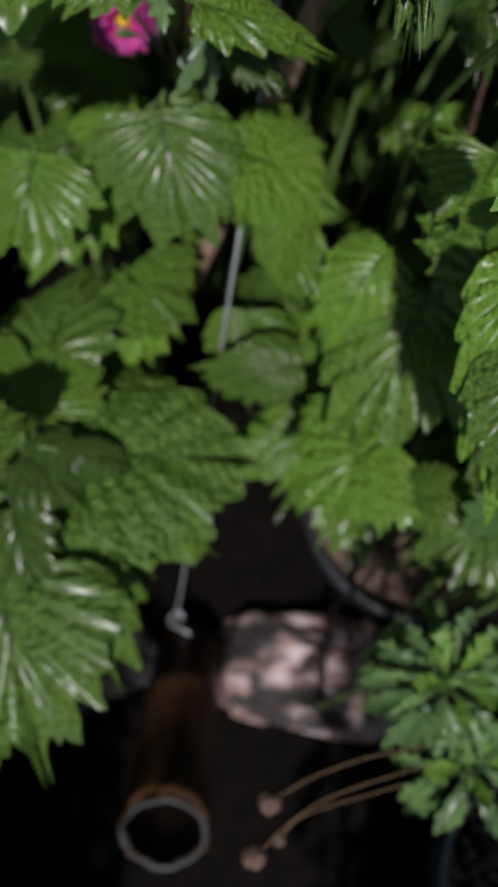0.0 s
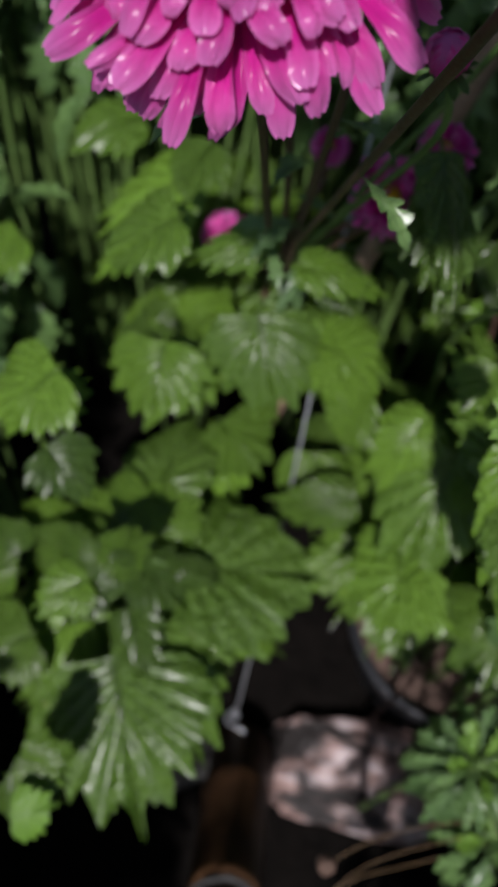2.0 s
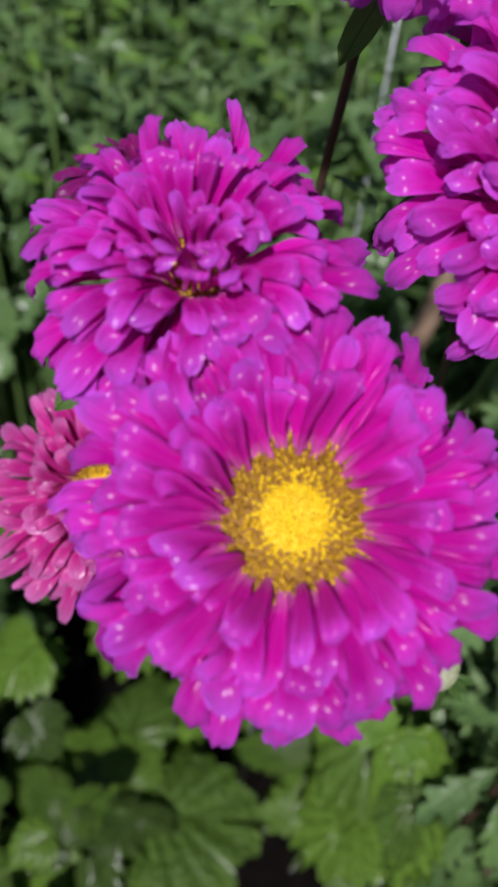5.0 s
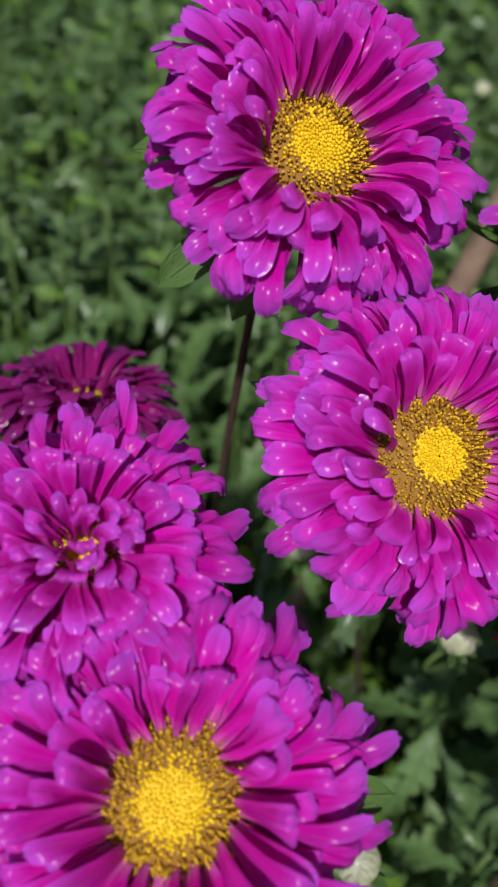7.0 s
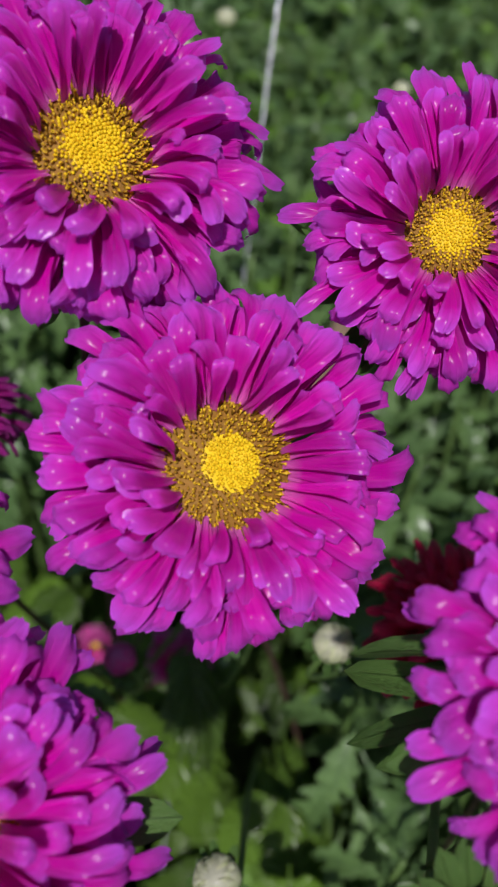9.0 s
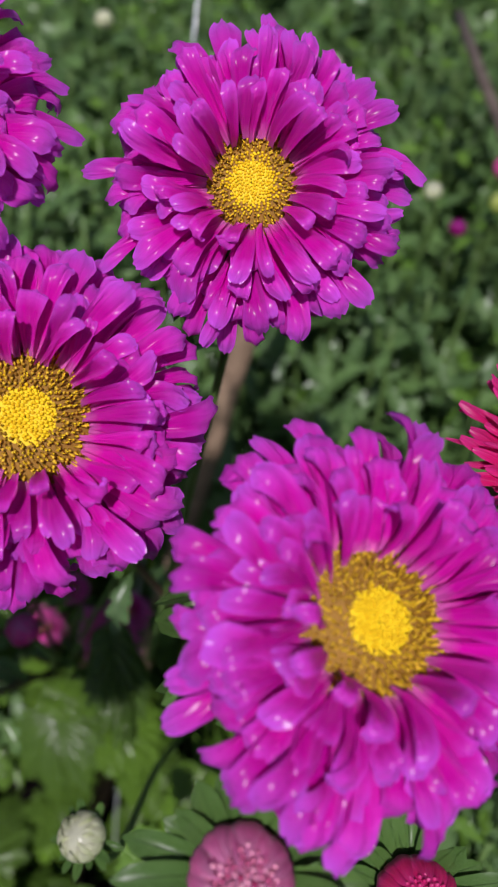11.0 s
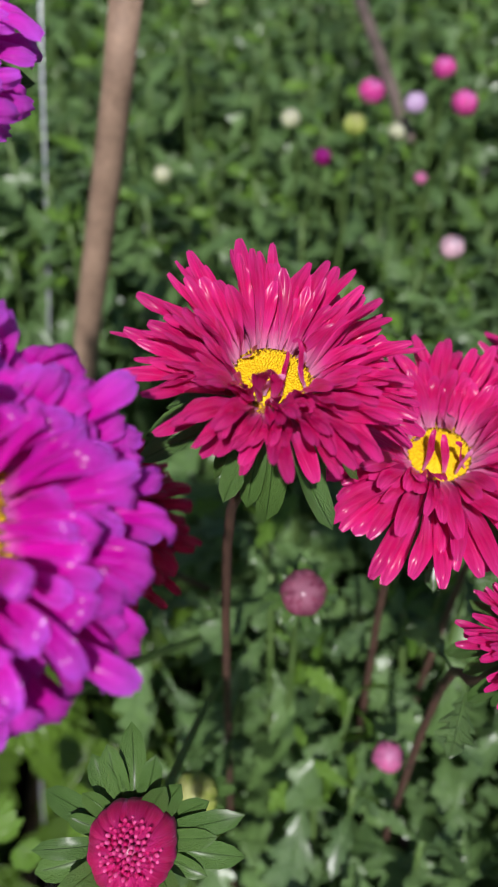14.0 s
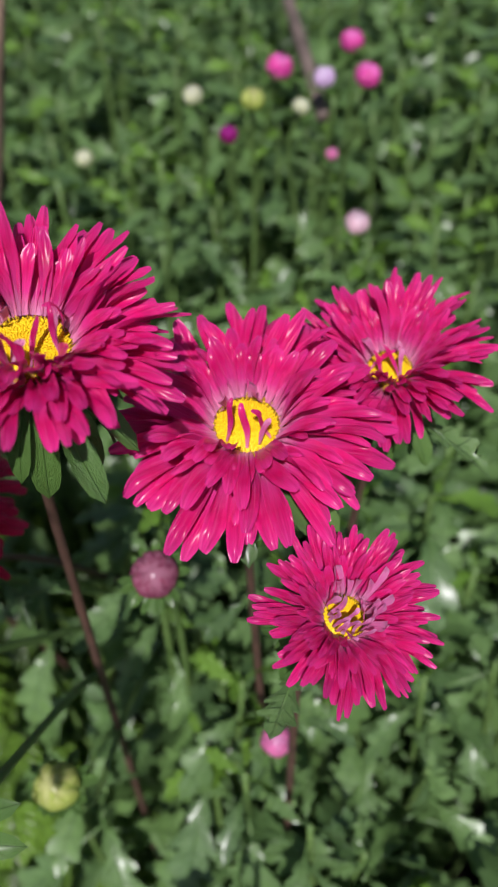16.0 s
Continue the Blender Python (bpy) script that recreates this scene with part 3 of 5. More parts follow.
# ---- ground ----
bm = bmesh.new()
edge = [-200, -40, -10, -4, -2] + [-1.2 + 0.06 * i for i in range(61)] + [3.2, 5, 10, 40, 200]
rows = []
for y in edge:
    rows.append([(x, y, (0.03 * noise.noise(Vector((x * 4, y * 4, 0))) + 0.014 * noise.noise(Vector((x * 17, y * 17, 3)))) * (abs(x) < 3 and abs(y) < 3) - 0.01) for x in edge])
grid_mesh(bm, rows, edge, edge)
ground = tagged(new("ground", mesh_of(bm, SOIL)), "damp garden soil under the flower bed, blackened to stand for shade", "ground", kind="structure")

# ---- flowers ----
aster_flower((0.0363, 0.1369, 1.1010), (0.281, -0.590, 0.757), 0.0377, 0.0141, "magenta", 1, SEMI, age="ripe", root=(0.0072, 0.9087, 0.0000), via=(-0.0110, 0.3293, 0.5908))
aster_flower((0.0663, 0.0967, 1.0541), (0.246, -0.587, 0.771), 0.0392, 0.0151, "magenta", 2, SEMI, age="old", root=(0.2400, 0.3600, 0.0000), via=(0.1000, 0.2500, 0.7200))
aster_flower((0.0194, 0.0325, 1.0257), (0.059, -0.525, 0.849), 0.0392, 0.0142, "magenta", 3, SEMI, age="ripe", root=(0.0072, 0.9087, 0.0000), via=(-0.0110, 0.3293, 0.5908))
aster_flower((-0.0022, 0.0694, 1.0479), (0.052, -0.353, 0.934), 0.0338, 0.0080, "magenta", 4, FULL, hidden_disc=True, age="ripe", root=(0.0072, 0.9087, 0.0000), via=(-0.0110, 0.3293, 0.5908))
aster_flower((-0.0351, 0.1025, 0.9393), (-0.111, -0.608, 0.786), 0.0396, 0.0118, "pink", 5, FULL, age="ripe", root=(0.0072, 0.9087, 0.0000), via=(-0.0110, 0.3293, 0.5908))
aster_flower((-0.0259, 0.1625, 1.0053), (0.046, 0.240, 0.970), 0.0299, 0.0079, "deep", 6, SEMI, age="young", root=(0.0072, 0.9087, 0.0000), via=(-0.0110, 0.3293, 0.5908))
aster_flower((0.1120, 0.1395, 1.0860), (-0.046, -0.759, 0.650), 0.0350, 0.0115, "magenta", 7, SEMI, bracts=16, age="ripe", root=(0.0072, 0.9087, 0.0000), via=(0.0600, 0.2500, 0.7200), stem=STEM, leaves=2, collar=(178, 194, 212, 230, 248))
aster_flower((0.1337, 0.0520, 1.0489), (0.285, -0.467, 0.837), 0.0377, 0.0143, "magenta", 8, SEMI, age="old", root=(0.2400, 0.3600, 0.0000), via=(0.2000, 0.2700, 0.6600), stem=STEM, leaves=2, collar=(128, 150, 168, 188, 208))
aster_flower((0.1903, 0.1050, 1.0290), (0.160, -0.090, 0.982), 0.0325, 0.0099, "crimson", 9, STAR, bracts=18, leaves=1, age="young", root=(0.1646, 0.1631, 0.0000))
aster_flower((0.2342, 0.1158, 0.9915), (0.011, -0.210, 0.977), 0.0350, 0.0096, "broad_crimson", 10, LOOSE, bracts=16, age="young")
aster_flower((0.2745, 0.1370, 0.9882), (-0.105, -0.126, 0.986), 0.0284, 0.0071, "crimson", 11, STAR, age="young")
aster_flower((0.2520, 0.0719, 0.9716), (0.221, -0.295, 0.930), 0.0222, 0.0060, "crimson", 12, SHAGGY, age="young")
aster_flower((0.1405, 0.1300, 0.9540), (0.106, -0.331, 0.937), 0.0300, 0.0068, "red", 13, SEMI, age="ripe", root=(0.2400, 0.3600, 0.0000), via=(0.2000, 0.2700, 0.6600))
aster_flower((0.0370, 0.2560, 0.7350), (-0.391, -0.797, 0.460), 0.0220, 0.0066, "pink", 21, LOOSE, bracts=8, leaves=2, root=(0.0072, 0.9087, 0.0000), via=(-0.0110, 0.3293, 0.5908), label="small half-open deep pink aster flower low among leaves")
aster_flower((-0.0450, 0.3720, 0.5750), (0.002, -0.956, 0.293), 0.0200, 0.0055, "pink", 22, LOOSE, bracts=8, leaves=2, root=(0.0072, 0.9087, 0.0000), via=(-0.0110, 0.3293, 0.5908), label="small half-open deep pink aster flower low among leaves")
aster_flower((0.0521, 0.2444, 0.7759), (0.250, -0.124, 0.960), 0.0138, 0.0042, "pink", 23, LOOSE, bracts=8, leaves=2, root=(0.0072, 0.9087, 0.0000), via=(-0.0110, 0.3293, 0.5908), label="small half-open deep pink aster flower low among leaves")
aster_flower((0.0081, 0.2985, 0.7245), (-0.059, -0.470, 0.881), 0.0101, 0.0030, "pink", 24, LOOSE, bracts=8, leaves=2, root=(0.0072, 0.9087, 0.0000), via=(-0.0110, 0.3293, 0.5908), label="small half-open deep pink aster flower low among leaves")

# ---- buds ----
BUD_PETALS = {}
TIPS = {"crimson petal": ((0.45, 0.004, 0.10), (0.70, 0.10, 0.30)), "pale pink petal": ((0.40, 0.02, 0.12), (0.80, 0.35, 0.50)),
        "cream petal": ((0.6, 0.6, 0.25), (0.8, 0.78, 0.5)), "rose petal": ((0.6, 0.06, 0.3), (0.85, 0.35, 0.6)), "lime petal": ((0.35, 0.5, 0.08), (0.55, 0.65, 0.2))}


def bud_petal(material, span, low, high, lift, seed):
    """A petal folded over a ball one unit in radius, from one latitude up to another, its tip standing off a little."""
    rng = random.Random(seed)
    bm = bmesh.new()
    ts, n, rows = (-1, -0.5, 0, 0.5, 1), 7, []
    lean = rng.uniform(-0.12, 0.12)
    for i in range(n + 1):
        s = i / n
        lat = radians(low + (high - low) * s)
        w = span * (0.55 + 0.45 * math.sin(math.pi * min(s * 0.9 + 0.1, 1))) * math.sqrt(max(1 - s ** 4 * 0.9, 0.05))
        row = []
        for t in ts:
            r = 1 + lift * s * s + 0.05 * (1 - t * t) + rng.uniform(-0.006, 0.006)
            y = w * t + lean * s
            row.append((r * math.cos(lat) * math.cos(y), r * math.sin(y) * (0.25 + 0.75 * math.cos(lat)), r * math.sin(lat)))
        rows.append(row)
    grid_mesh(bm, rows, [(t + 1) / 2 for t in ts], [i / n for i in range(n + 1)])
    return mesh_of(bm, material)


def flower_bud(place, radius, material, seed, up=(0, -0.25, 1), open_share=0.5, bracts=16, label="closed aster bud in its green bracts", root=None, stem=STEM, via=None):
    """A bud: petals folded over a round core, ringed with bracts, on its own stalk."""
    rng = random.Random(seed)
    p, n = Vector(place), Vector(up).normalized()
    root = root or (p.x + rng.uniform(-0.02, 0.02), p.y + 0.03 + rng.uniform(0, 0.04), 0.0)
    b = thing("flower_bud", root, label, "flower bud", "aster buds")
    head = Matrix.Translation(p) @ n.to_track_quat("Z", "Y").to_matrix().to_4x4()
    bm = bmesh.new()
    bmesh.ops.create_uvsphere(bm, u_segments=14, v_segments=9, radius=1)
    uvl = bm.loops.layers.uv.verify()
    for fc in bm.faces:
        for lp in fc.loops:
            c = lp.vert.co
            lp[uvl].uv = (math.atan2(c.y, c.x) * 0.5, 0.5 + 0.5 * c.z)
    part("core", mesh_of(bm, material), b, head @ Matrix.Diagonal((radius * 0.92, radius * 0.92, radius * 0.88, 1)))
    key = material.name
    if key not in BUD_PETALS:
        BUD_PETALS[key] = [[bud_petal(material, span, low, high, lift, 60 + i) for i in range(4)] for span, low, high, lift in ((0.21, -35, 52, 0.10), (0.17, 0, 64, 0.10), (0.14, 30, 74, 0.08))]
    fine = radius > 0.0085
    for row, number in enumerate((24, 22, 16) if fine else (11, 9, 5)):
        for k in range(number):
            a = (k + rng.uniform(-0.25, 0.25)) * math.tau / number + row * 0.3
            r = radius * (0.93 - 0.03 * row) * rng.uniform(0.97, 1.05)
            turn = Matrix.Rotation(radians(rng.uniform(-4, 4) - 14 * (open_share - 0.4) * (2 - row)), 4, "Y")
            wide = 1.0 if fine else 1.6
            part("petal", rng.choice(BUD_PETALS[key][row]), b, head @ Matrix.Rotation(a, 4, "Z") @ turn @ Matrix.Diagonal((r, r * wide, r, 1)))
    if fine:
        # young florets packed in the open middle
        bm = bmesh.new()
        for i in range(90):
            r, a = 0.62 * math.sqrt((i + 0.5) / 90), i * 2.39996
            q = Vector((r * math.cos(a), r * math.sin(a), 0.86 * math.sqrt(1 - r * r))) * radius
            out = Vector((q.x * 0.6, q.y * 0.6, q.z)).normalized() * radius
            high = rng.uniform(0.10, 0.26)
            tube(bm, [q, q + out * high * 0.7, q + out * high], [radius * 0.05, radius * 0.055, radius * 0.02], 5)
        part("young_floret_field", mesh_of(bm, floret(key + " tip", (0.0, TIPS[key][0]), (1.0, TIPS[key][1]))), b, head, "tightly packed young florets", "stuff")
    bracts += 8 * fine
    for k in range(bracts):
        a = (k + rng.uniform(-0.3, 0.3)) * math.tau / bracts
        size = radius * (rng.uniform(1.3, 2.1) if fine else rng.uniform(1.0, 1.55))
        m = head @ Matrix.Translation((radius * 0.3 * math.cos(a), radius * 0.3 * math.sin(a), -radius * 0.7)) @ Matrix.Rotation(a, 4, "Z") @ Matrix.Rotation(-radians(rng.uniform(5, 60)), 4, "Y")
        part("bract", rng.choice(BRACTS), b, m @ Matrix.Diagonal((size, size * 1.1, size, 1)))
    line = stem_line(p - n * radius * 0.6, n, root, 0.02, rng, via)
    bm = bmesh.new()
    tube(bm, line, [0.0019 - 0.0007 * i / len(line) for i in range(len(line))], 7)
    part("stem", mesh_of(bm, stem), b)
    return b


flower_bud((0.0683, 0.0658, 0.9194), 0.0069, CREAM, 50, (-0.20, -0.30, 1.00), 0.35, label="half-closed cream aster bud in green bracts", root=(0.2000, 0.3600, 0.0000), via=(0.1000, 0.2700, 0.6000))
flower_bud((0.1124, 0.0190, 1.0240), 0.0088, PALE, 51, (0.00, -0.55, 1.00), 0.75, label="opening pale pink aster bud below a flower head", root=(0.2400, 0.3600, 0.0000), via=(0.2000, 0.2700, 0.6600))
flower_bud((0.1555, 0.0385, 0.9560), 0.0100, CRIMSON, 52, (0.00, -0.55, 1.00), 0.75, label="round crimson aster bud ringed with green bracts", root=(0.2400, 0.3600, 0.0000), via=(0.2000, 0.2700, 0.6600))
flower_bud((0.2035, 0.1294, 0.9151), 0.0077, SHADED_PINK, 53, (0.00, -0.55, 1.00), 0.35, label="closed pink aster bud on a green stalk, half shade in its colour")
flower_bud((0.2418, 0.1207, 0.8064), 0.0064, PALE, 54, (0.10, -0.30, 1.00), 0.35, label="small pink aster bud low in the foliage")
flower_bud((0.1635, 0.0906, 0.8524), 0.0080, LIME, 55, (-0.20, -0.30, 1.00), 0.35, label="unripe lime green aster bud with spreading bracts", root=(0.2400, 0.3600, 0.0000), via=(0.2000, 0.2700, 0.6600))
flower_bud((0.2485, 0.4443, 0.9137), 0.0056, SHADED_DUSKY, 56, (0.00, -0.30, 1.00), 0.35, label="small dusky magenta aster bud in the bed")
flower_bud((0.2833, 0.4855, 0.9346), 0.0083, ROSE, 57, (0.20, -0.30, 1.00), 0.95, label="half-open bright pink aster bud in the bed")
flower_bud((0.3274, 0.4869, 0.9472), 0.0070, ROSE, 58, (-0.10, -0.30, 1.00), 0.80, label="half-open bright pink aster bud in the bed")
flower_bud((0.3278, 0.4371, 0.9461), 0.0075, ROSE, 59, (0.10, -0.30, 1.00), 0.35, label="pink aster bud with a pale base in the bed")
flower_bud((0.2290, 0.4471, 0.9368), 0.0058, CREAM, 60, (-0.20, -0.30, 1.00), 0.35, label="cream aster bud in the bed")
flower_bud((0.2608, 0.4128, 0.9468), 0.0065, LIME, 61, (0.00, -0.30, 1.00), 0.35, label="unripe lime green aster bud in the bed")
flower_bud((0.2902, 0.4366, 0.9310), 0.0051, CREAM, 62, (0.20, -0.30, 1.00), 0.35, label="cream aster bud in the bed")
flower_bud((0.1438, 0.5783, 0.8395), 0.0067, CREAM, 63, (-0.10, -0.30, 1.00), 0.35, label="cream aster bud in the bed")
flower_bud((0.3140, 0.3720, 0.8920), 0.0070, SHELL, 64, (0.10, -0.30, 1.00), 0.35, label="pale pink aster bud in the bed")
flower_bud((0.3103, 0.4801, 0.9293), 0.0068, LILAC, 65, (-0.20, -0.30, 1.00), 0.35, label="faded lilac aster bud in the bed")
flower_bud((0.3111, 0.4462, 0.8964), 0.0039, PALE, 66, (0.00, -0.30, 1.00), 0.35, label="tiny lilac aster bud in the bed")
flower_bud((0.1800, 0.6372, 0.9474), 0.0063, CREAM, 67, (0.20, -0.30, 1.00), 0.35, label="cream aster bud in the bed")
flower_bud((0.1033, 0.1368, 0.9348), 0.0068, CREAM, 69, (0.10, -0.30, 1.00), 0.35, label="cream aster bud under the flower heads", root=(0.2400, 0.3600, 0.0000), via=(0.2000, 0.2700, 0.6600))
flower_bud((0.0230, 0.1687, 0.8703), 0.0069, ROSE, 70, (-0.20, -0.30, 1.00), 0.35, label="pink aster bud under the flower heads", root=(0.0072, 0.9087, 0.0000), via=(-0.0110, 0.3293, 0.5908))
flower_bud((0.0434, 0.6185, 0.9972), 0.0069, CREAM, 71, (0.00, -0.30, 1.00), 0.35, label="cream aster bud in the bed")
flower_bud((0.0170, 0.5630, 0.9940), 0.0060, CREAM, 73, (-0.10, -0.30, 1.00), 0.35, label="cream aster bud in the bed")
flower_bud((0.0515, 0.2183, 0.8850), 0.0102, CREAM, 75, (-0.20, -0.30, 1.00), 0.35, label="cream aster bud beside a flower", root=(0.0072, 0.9087, 0.0000), via=(-0.0110, 0.3293, 0.5908))

# ---- broad-leaved plants ----


def broad_plant(root, top, label, stem=STEM):
    """A young plant's stem, from the root to its top; leaf_on() gives it leaves."""
    t = thing("leafy_plant", root, label, "plant", "broad-leaved plants")
    bm = bmesh.new()
    r = Vector(root)
    line = spline([r, r.lerp(Vector(top), 0.55) + Vector((0.006, 0.01, 0)), top])
    tube(bm, line, [0.0040 - 0.0018 * i / len(line) for i in range(len(line))], 8)
    part("stem", mesh_of(bm, stem), t)
    return t, line


LEAF_RNG = random.Random(77)


def leaf_on(plant, base, tip, facing, width, meshes=None):
    """A leaf from its base to its tip, with a stalk to the stem where that is near."""
    t, line = plant
    b, d = Vector(base), Vector(tip) - Vector(base)
    size = d.length
    me = LEAF_RNG.choice(meshes or (BROADS if size > 0.03 else SMALLS))
    m = axes(b, d, facing, size, width / 0.66, size)
    part("leaf", me, t, m)
    for _ in range(2 if b.z > 0.44 and size > 0.04 else 0):
        water_drop(t, m, me, LEAF_RNG, 0.2)
    near = min(line, key=lambda q: (q - b).length + max(q.z - b.z, 0) * 1.5)
    if 0.004 < (near - b).length < 0.045:
        bm = bmesh.new()
        tube(bm, spline([near, near.lerp(b, 0.5) + Vector((0, 0, 0.006)), b], 4), 0.0011, 6)
        part("leaf_stalk", mesh_of(bm, STEM), t)


def rosette(plant, centre, number, reach, seed, meshes):
    """A whorl of young leaves round the top of a stem, the inner ones upright."""
    rng = random.Random(seed)
    c = Vector(centre)
    for k in range(number):
        a, share = k * 2.39996, math.sqrt((k + 0.5) / number)
        out = Vector((math.cos(a), math.sin(a), 1.5 - 1.9 * share + rng.uniform(-0.2, 0.2))).normalized()
        b = c + out * reach * 0.06 + Vector((0, 0, -0.5 * reach * share * share))
        size = reach * (0.35 + 0.6 * share) * rng.uniform(0.85, 1.15)
        leaf_on(plant, b, b + out * size, Vector((-out.x, -out.y, 1.4)), size * 0.5, FRESH_LOBED if share < 0.45 else meshes)


def lower_leaves(plant, number, low, high, reach, seed):
    """The older leaves further down the stem."""
    rng = random.Random(seed)
    t, line = plant
    for k in range(number):
        z = rng.uniform(low, high)
        q = min(line, key=lambda p: abs(p.z - z))
        a = k * 2.4 + rng.uniform(-0.4, 0.4)
        out = Vector((math.cos(a), math.sin(a), rng.uniform(-0.3, 0.2)))
        b = Vector((q.x, q.y, z)) + out * reach * rng.uniform(0.2, 1.0)
        if b.y < 0.13 and b.x > -0.05:
            continue
        leaf_on(plant, b, b + out * rng.uniform(0.05, 0.085), (rng.uniform(-0.3, 0.3), rng.uniform(-0.5, 0.1), 1), rng.uniform(0.04, 0.06))


plant = broad_plant((-0.1700, 0.2000, 0.0000), (-0.0761, 0.1461, 0.5071), "young aster plant with large glossy toothed leaves")
leaf_on(plant, (-0.0900, 0.0980, 0.4850), (-0.0620, -0.0170, 0.4760), (-0.18, -0.22, 0.96), 0.1300)
leaf_on(plant, (-0.0699, 0.1145, 0.4850), (-0.0203, 0.0261, 0.4572), (0.24, -0.21, 0.95), 0.0774)
leaf_on(plant, (-0.0614, 0.1506, 0.4904), (0.0575, 0.1688, 0.4918), (-0.10, 0.12, 0.99), 0.1013)
leaf_on(plant, (-0.0600, 0.1452, 0.5119), (-0.0140, 0.1465, 0.4982), (-0.10, -0.05, 0.99), 0.0269)
leaf_on(plant, (-0.0799, 0.1423, 0.5165), (-0.0403, 0.1244, 0.5056), (-0.10, 0.12, 0.99), 0.0438)
leaf_on(plant, (-0.0750, 0.1918, 0.5127), (-0.0551, 0.2679, 0.5205), (-0.10, 0.12, 0.99), 0.0634)
leaf_on(plant, (-0.0699, 0.1610, 0.5140), (-0.0641, 0.2099, 0.5243), (0.07, -0.05, 1.00), 0.0516)
leaf_on(plant, (-0.0762, 0.1899, 0.5227), (-0.1017, 0.1690, 0.5223), (-0.43, -0.21, 0.88), 0.0472)
leaf_on(plant, (-0.0819, 0.1198, 0.5031), (-0.0684, 0.0707, 0.4979), (-0.43, -0.36, 0.83), 0.0338)
leaf_on(plant, (-0.0808, 0.1533, 0.5192), (-0.1077, 0.1724, 0.5209), (-0.41, -0.04, 0.91), 0.0373)
leaf_on(plant, (-0.1305, 0.1708, 0.6116), (-0.1002, 0.1411, 0.6016), (0.11, -0.38, 0.92), 0.0409)
leaf_on(plant, (-0.1458, 0.2033, 0.5958), (-0.1150, 0.2238, 0.6044), (0.08, -0.05, 1.00), 0.0439)
leaf_on(plant, (-0.0915, 0.1073, 0.5914), (-0.0647, 0.1377, 0.5951), (0.10, -0.30, 0.95), 0.0315)
leaf_on(plant, (-0.0923, 0.1072, 0.5876), (-0.1184, 0.1242, 0.5993), (-0.40, -0.30, 0.87), 0.0247)
leaf_on(plant, (-0.0948, 0.1056, 0.5867), (-0.1270, 0.0847, 0.5847), (-0.40, -0.45, 0.80), 0.0338)
leaf_on(plant, (-0.0941, 0.1057, 0.5820), (-0.1086, 0.0779, 0.5739), (-0.23, -0.47, 0.85), 0.0246)
leaf_on(plant, (-0.1229, -0.0118, 0.5439), (-0.0959, -0.0082, 0.5470), (-0.06, -0.47, 0.88), 0.0326)
leaf_on(plant, (-0.1249, 0.0176, 0.5404), (-0.0951, 0.0084, 0.5430), (-0.06, -0.47, 0.88), 0.0307)
leaf_on(plant, (-0.0902, 0.1171, 0.5934), (-0.0714, 0.0961, 0.5821), (0.11, -0.46, 0.88), 0.0249)
leaf_on(plant, (-0.1279, 0.2172, 0.6219), (-0.1715, 0.1819, 0.6042), (-0.06, -0.14, 0.99), 0.0574)
leaf_on(plant, (-0.1310, 0.0099, 0.5335), (-0.0989, -0.0051, 0.5287), (-0.04, -0.39, 0.92), 0.0392)
leaf_on(plant, (-0.1352, 0.1123, 0.5865), (-0.1603, 0.1303, 0.5973), (-0.04, -0.39, 0.92), 0.0328)
lower_leaves(plant, 26, 0.36, 0.47, 0.08, 15)
lower_leaves(plant, 22, 0.20, 0.44, 0.05, 5)
plant = broad_plant((0.0072, 0.9087, 0.0000), (-0.0166, 0.2965, 0.5969), "branching aster plant with toothed leaves and brown stems", DARK_STEM)
leaf_on(plant, (-0.0184, 0.2800, 0.6137), (-0.0061, 0.2151, 0.5867), (-0.10, -0.05, 0.99), 0.0750)
leaf_on(plant, (-0.0136, 0.2966, 0.5403), (0.0146, 0.2718, 0.5215), (0.23, -0.05, 0.97), 0.0449)
leaf_on(plant, (-0.0382, 0.2611, 0.5089), (0.0004, 0.2271, 0.4903), (0.15, -0.05, 0.99), 0.0815)
leaf_on(plant, (-0.0439, 0.2646, 0.4973), (-0.0180, 0.2104, 0.4746), (-0.26, -0.05, 0.96), 0.0688)
leaf_on(plant, (0.0103, 0.2858, 0.5854), (0.0753, 0.2578, 0.5897), (0.06, 0.03, 1.00), 0.0768)
leaf_on(plant, (0.0099, 0.2999, 0.5611), (0.0264, 0.2617, 0.5542), (-0.27, -0.38, 0.89), 0.0427)
leaf_on(plant, (0.0432, 0.2699, 0.5708), (0.0531, 0.2096, 0.5578), (-0.47, -0.62, 0.63), 0.0362)
leaf_on(plant, (0.0387, 0.2768, 0.4518), (0.0418, 0.2109, 0.4348), (-0.10, -0.22, 0.97), 0.0557)
leaf_on(plant, (-0.0491, 0.3118, 0.5318), (-0.1091, 0.2565, 0.5008), (-0.26, -0.05, 0.96), 0.0663)
leaf_on(plant, (-0.0383, 0.3306, 0.5212), (-0.0939, 0.3230, 0.5084), (-0.09, 0.21, 0.97), 0.0437)
leaf_on(plant, (-0.0777, 0.2440, 0.5577), (-0.1125, 0.3037, 0.5782), (-0.43, -0.21, 0.88), 0.0436)
leaf_on(plant, (-0.0549, 0.3898, 0.5460), (-0.1093, 0.3955, 0.5539), (-0.10, -0.05, 0.99), 0.0468)
leaf_on(plant, (-0.0718, 0.3988, 0.5102), (-0.1310, 0.3997, 0.5205), (-0.10, -0.05, 0.99), 0.0459)
leaf_on(plant, (-0.0367, 0.3913, 0.4894), (-0.0941, 0.3758, 0.4792), (-0.10, -0.05, 0.99), 0.0603)
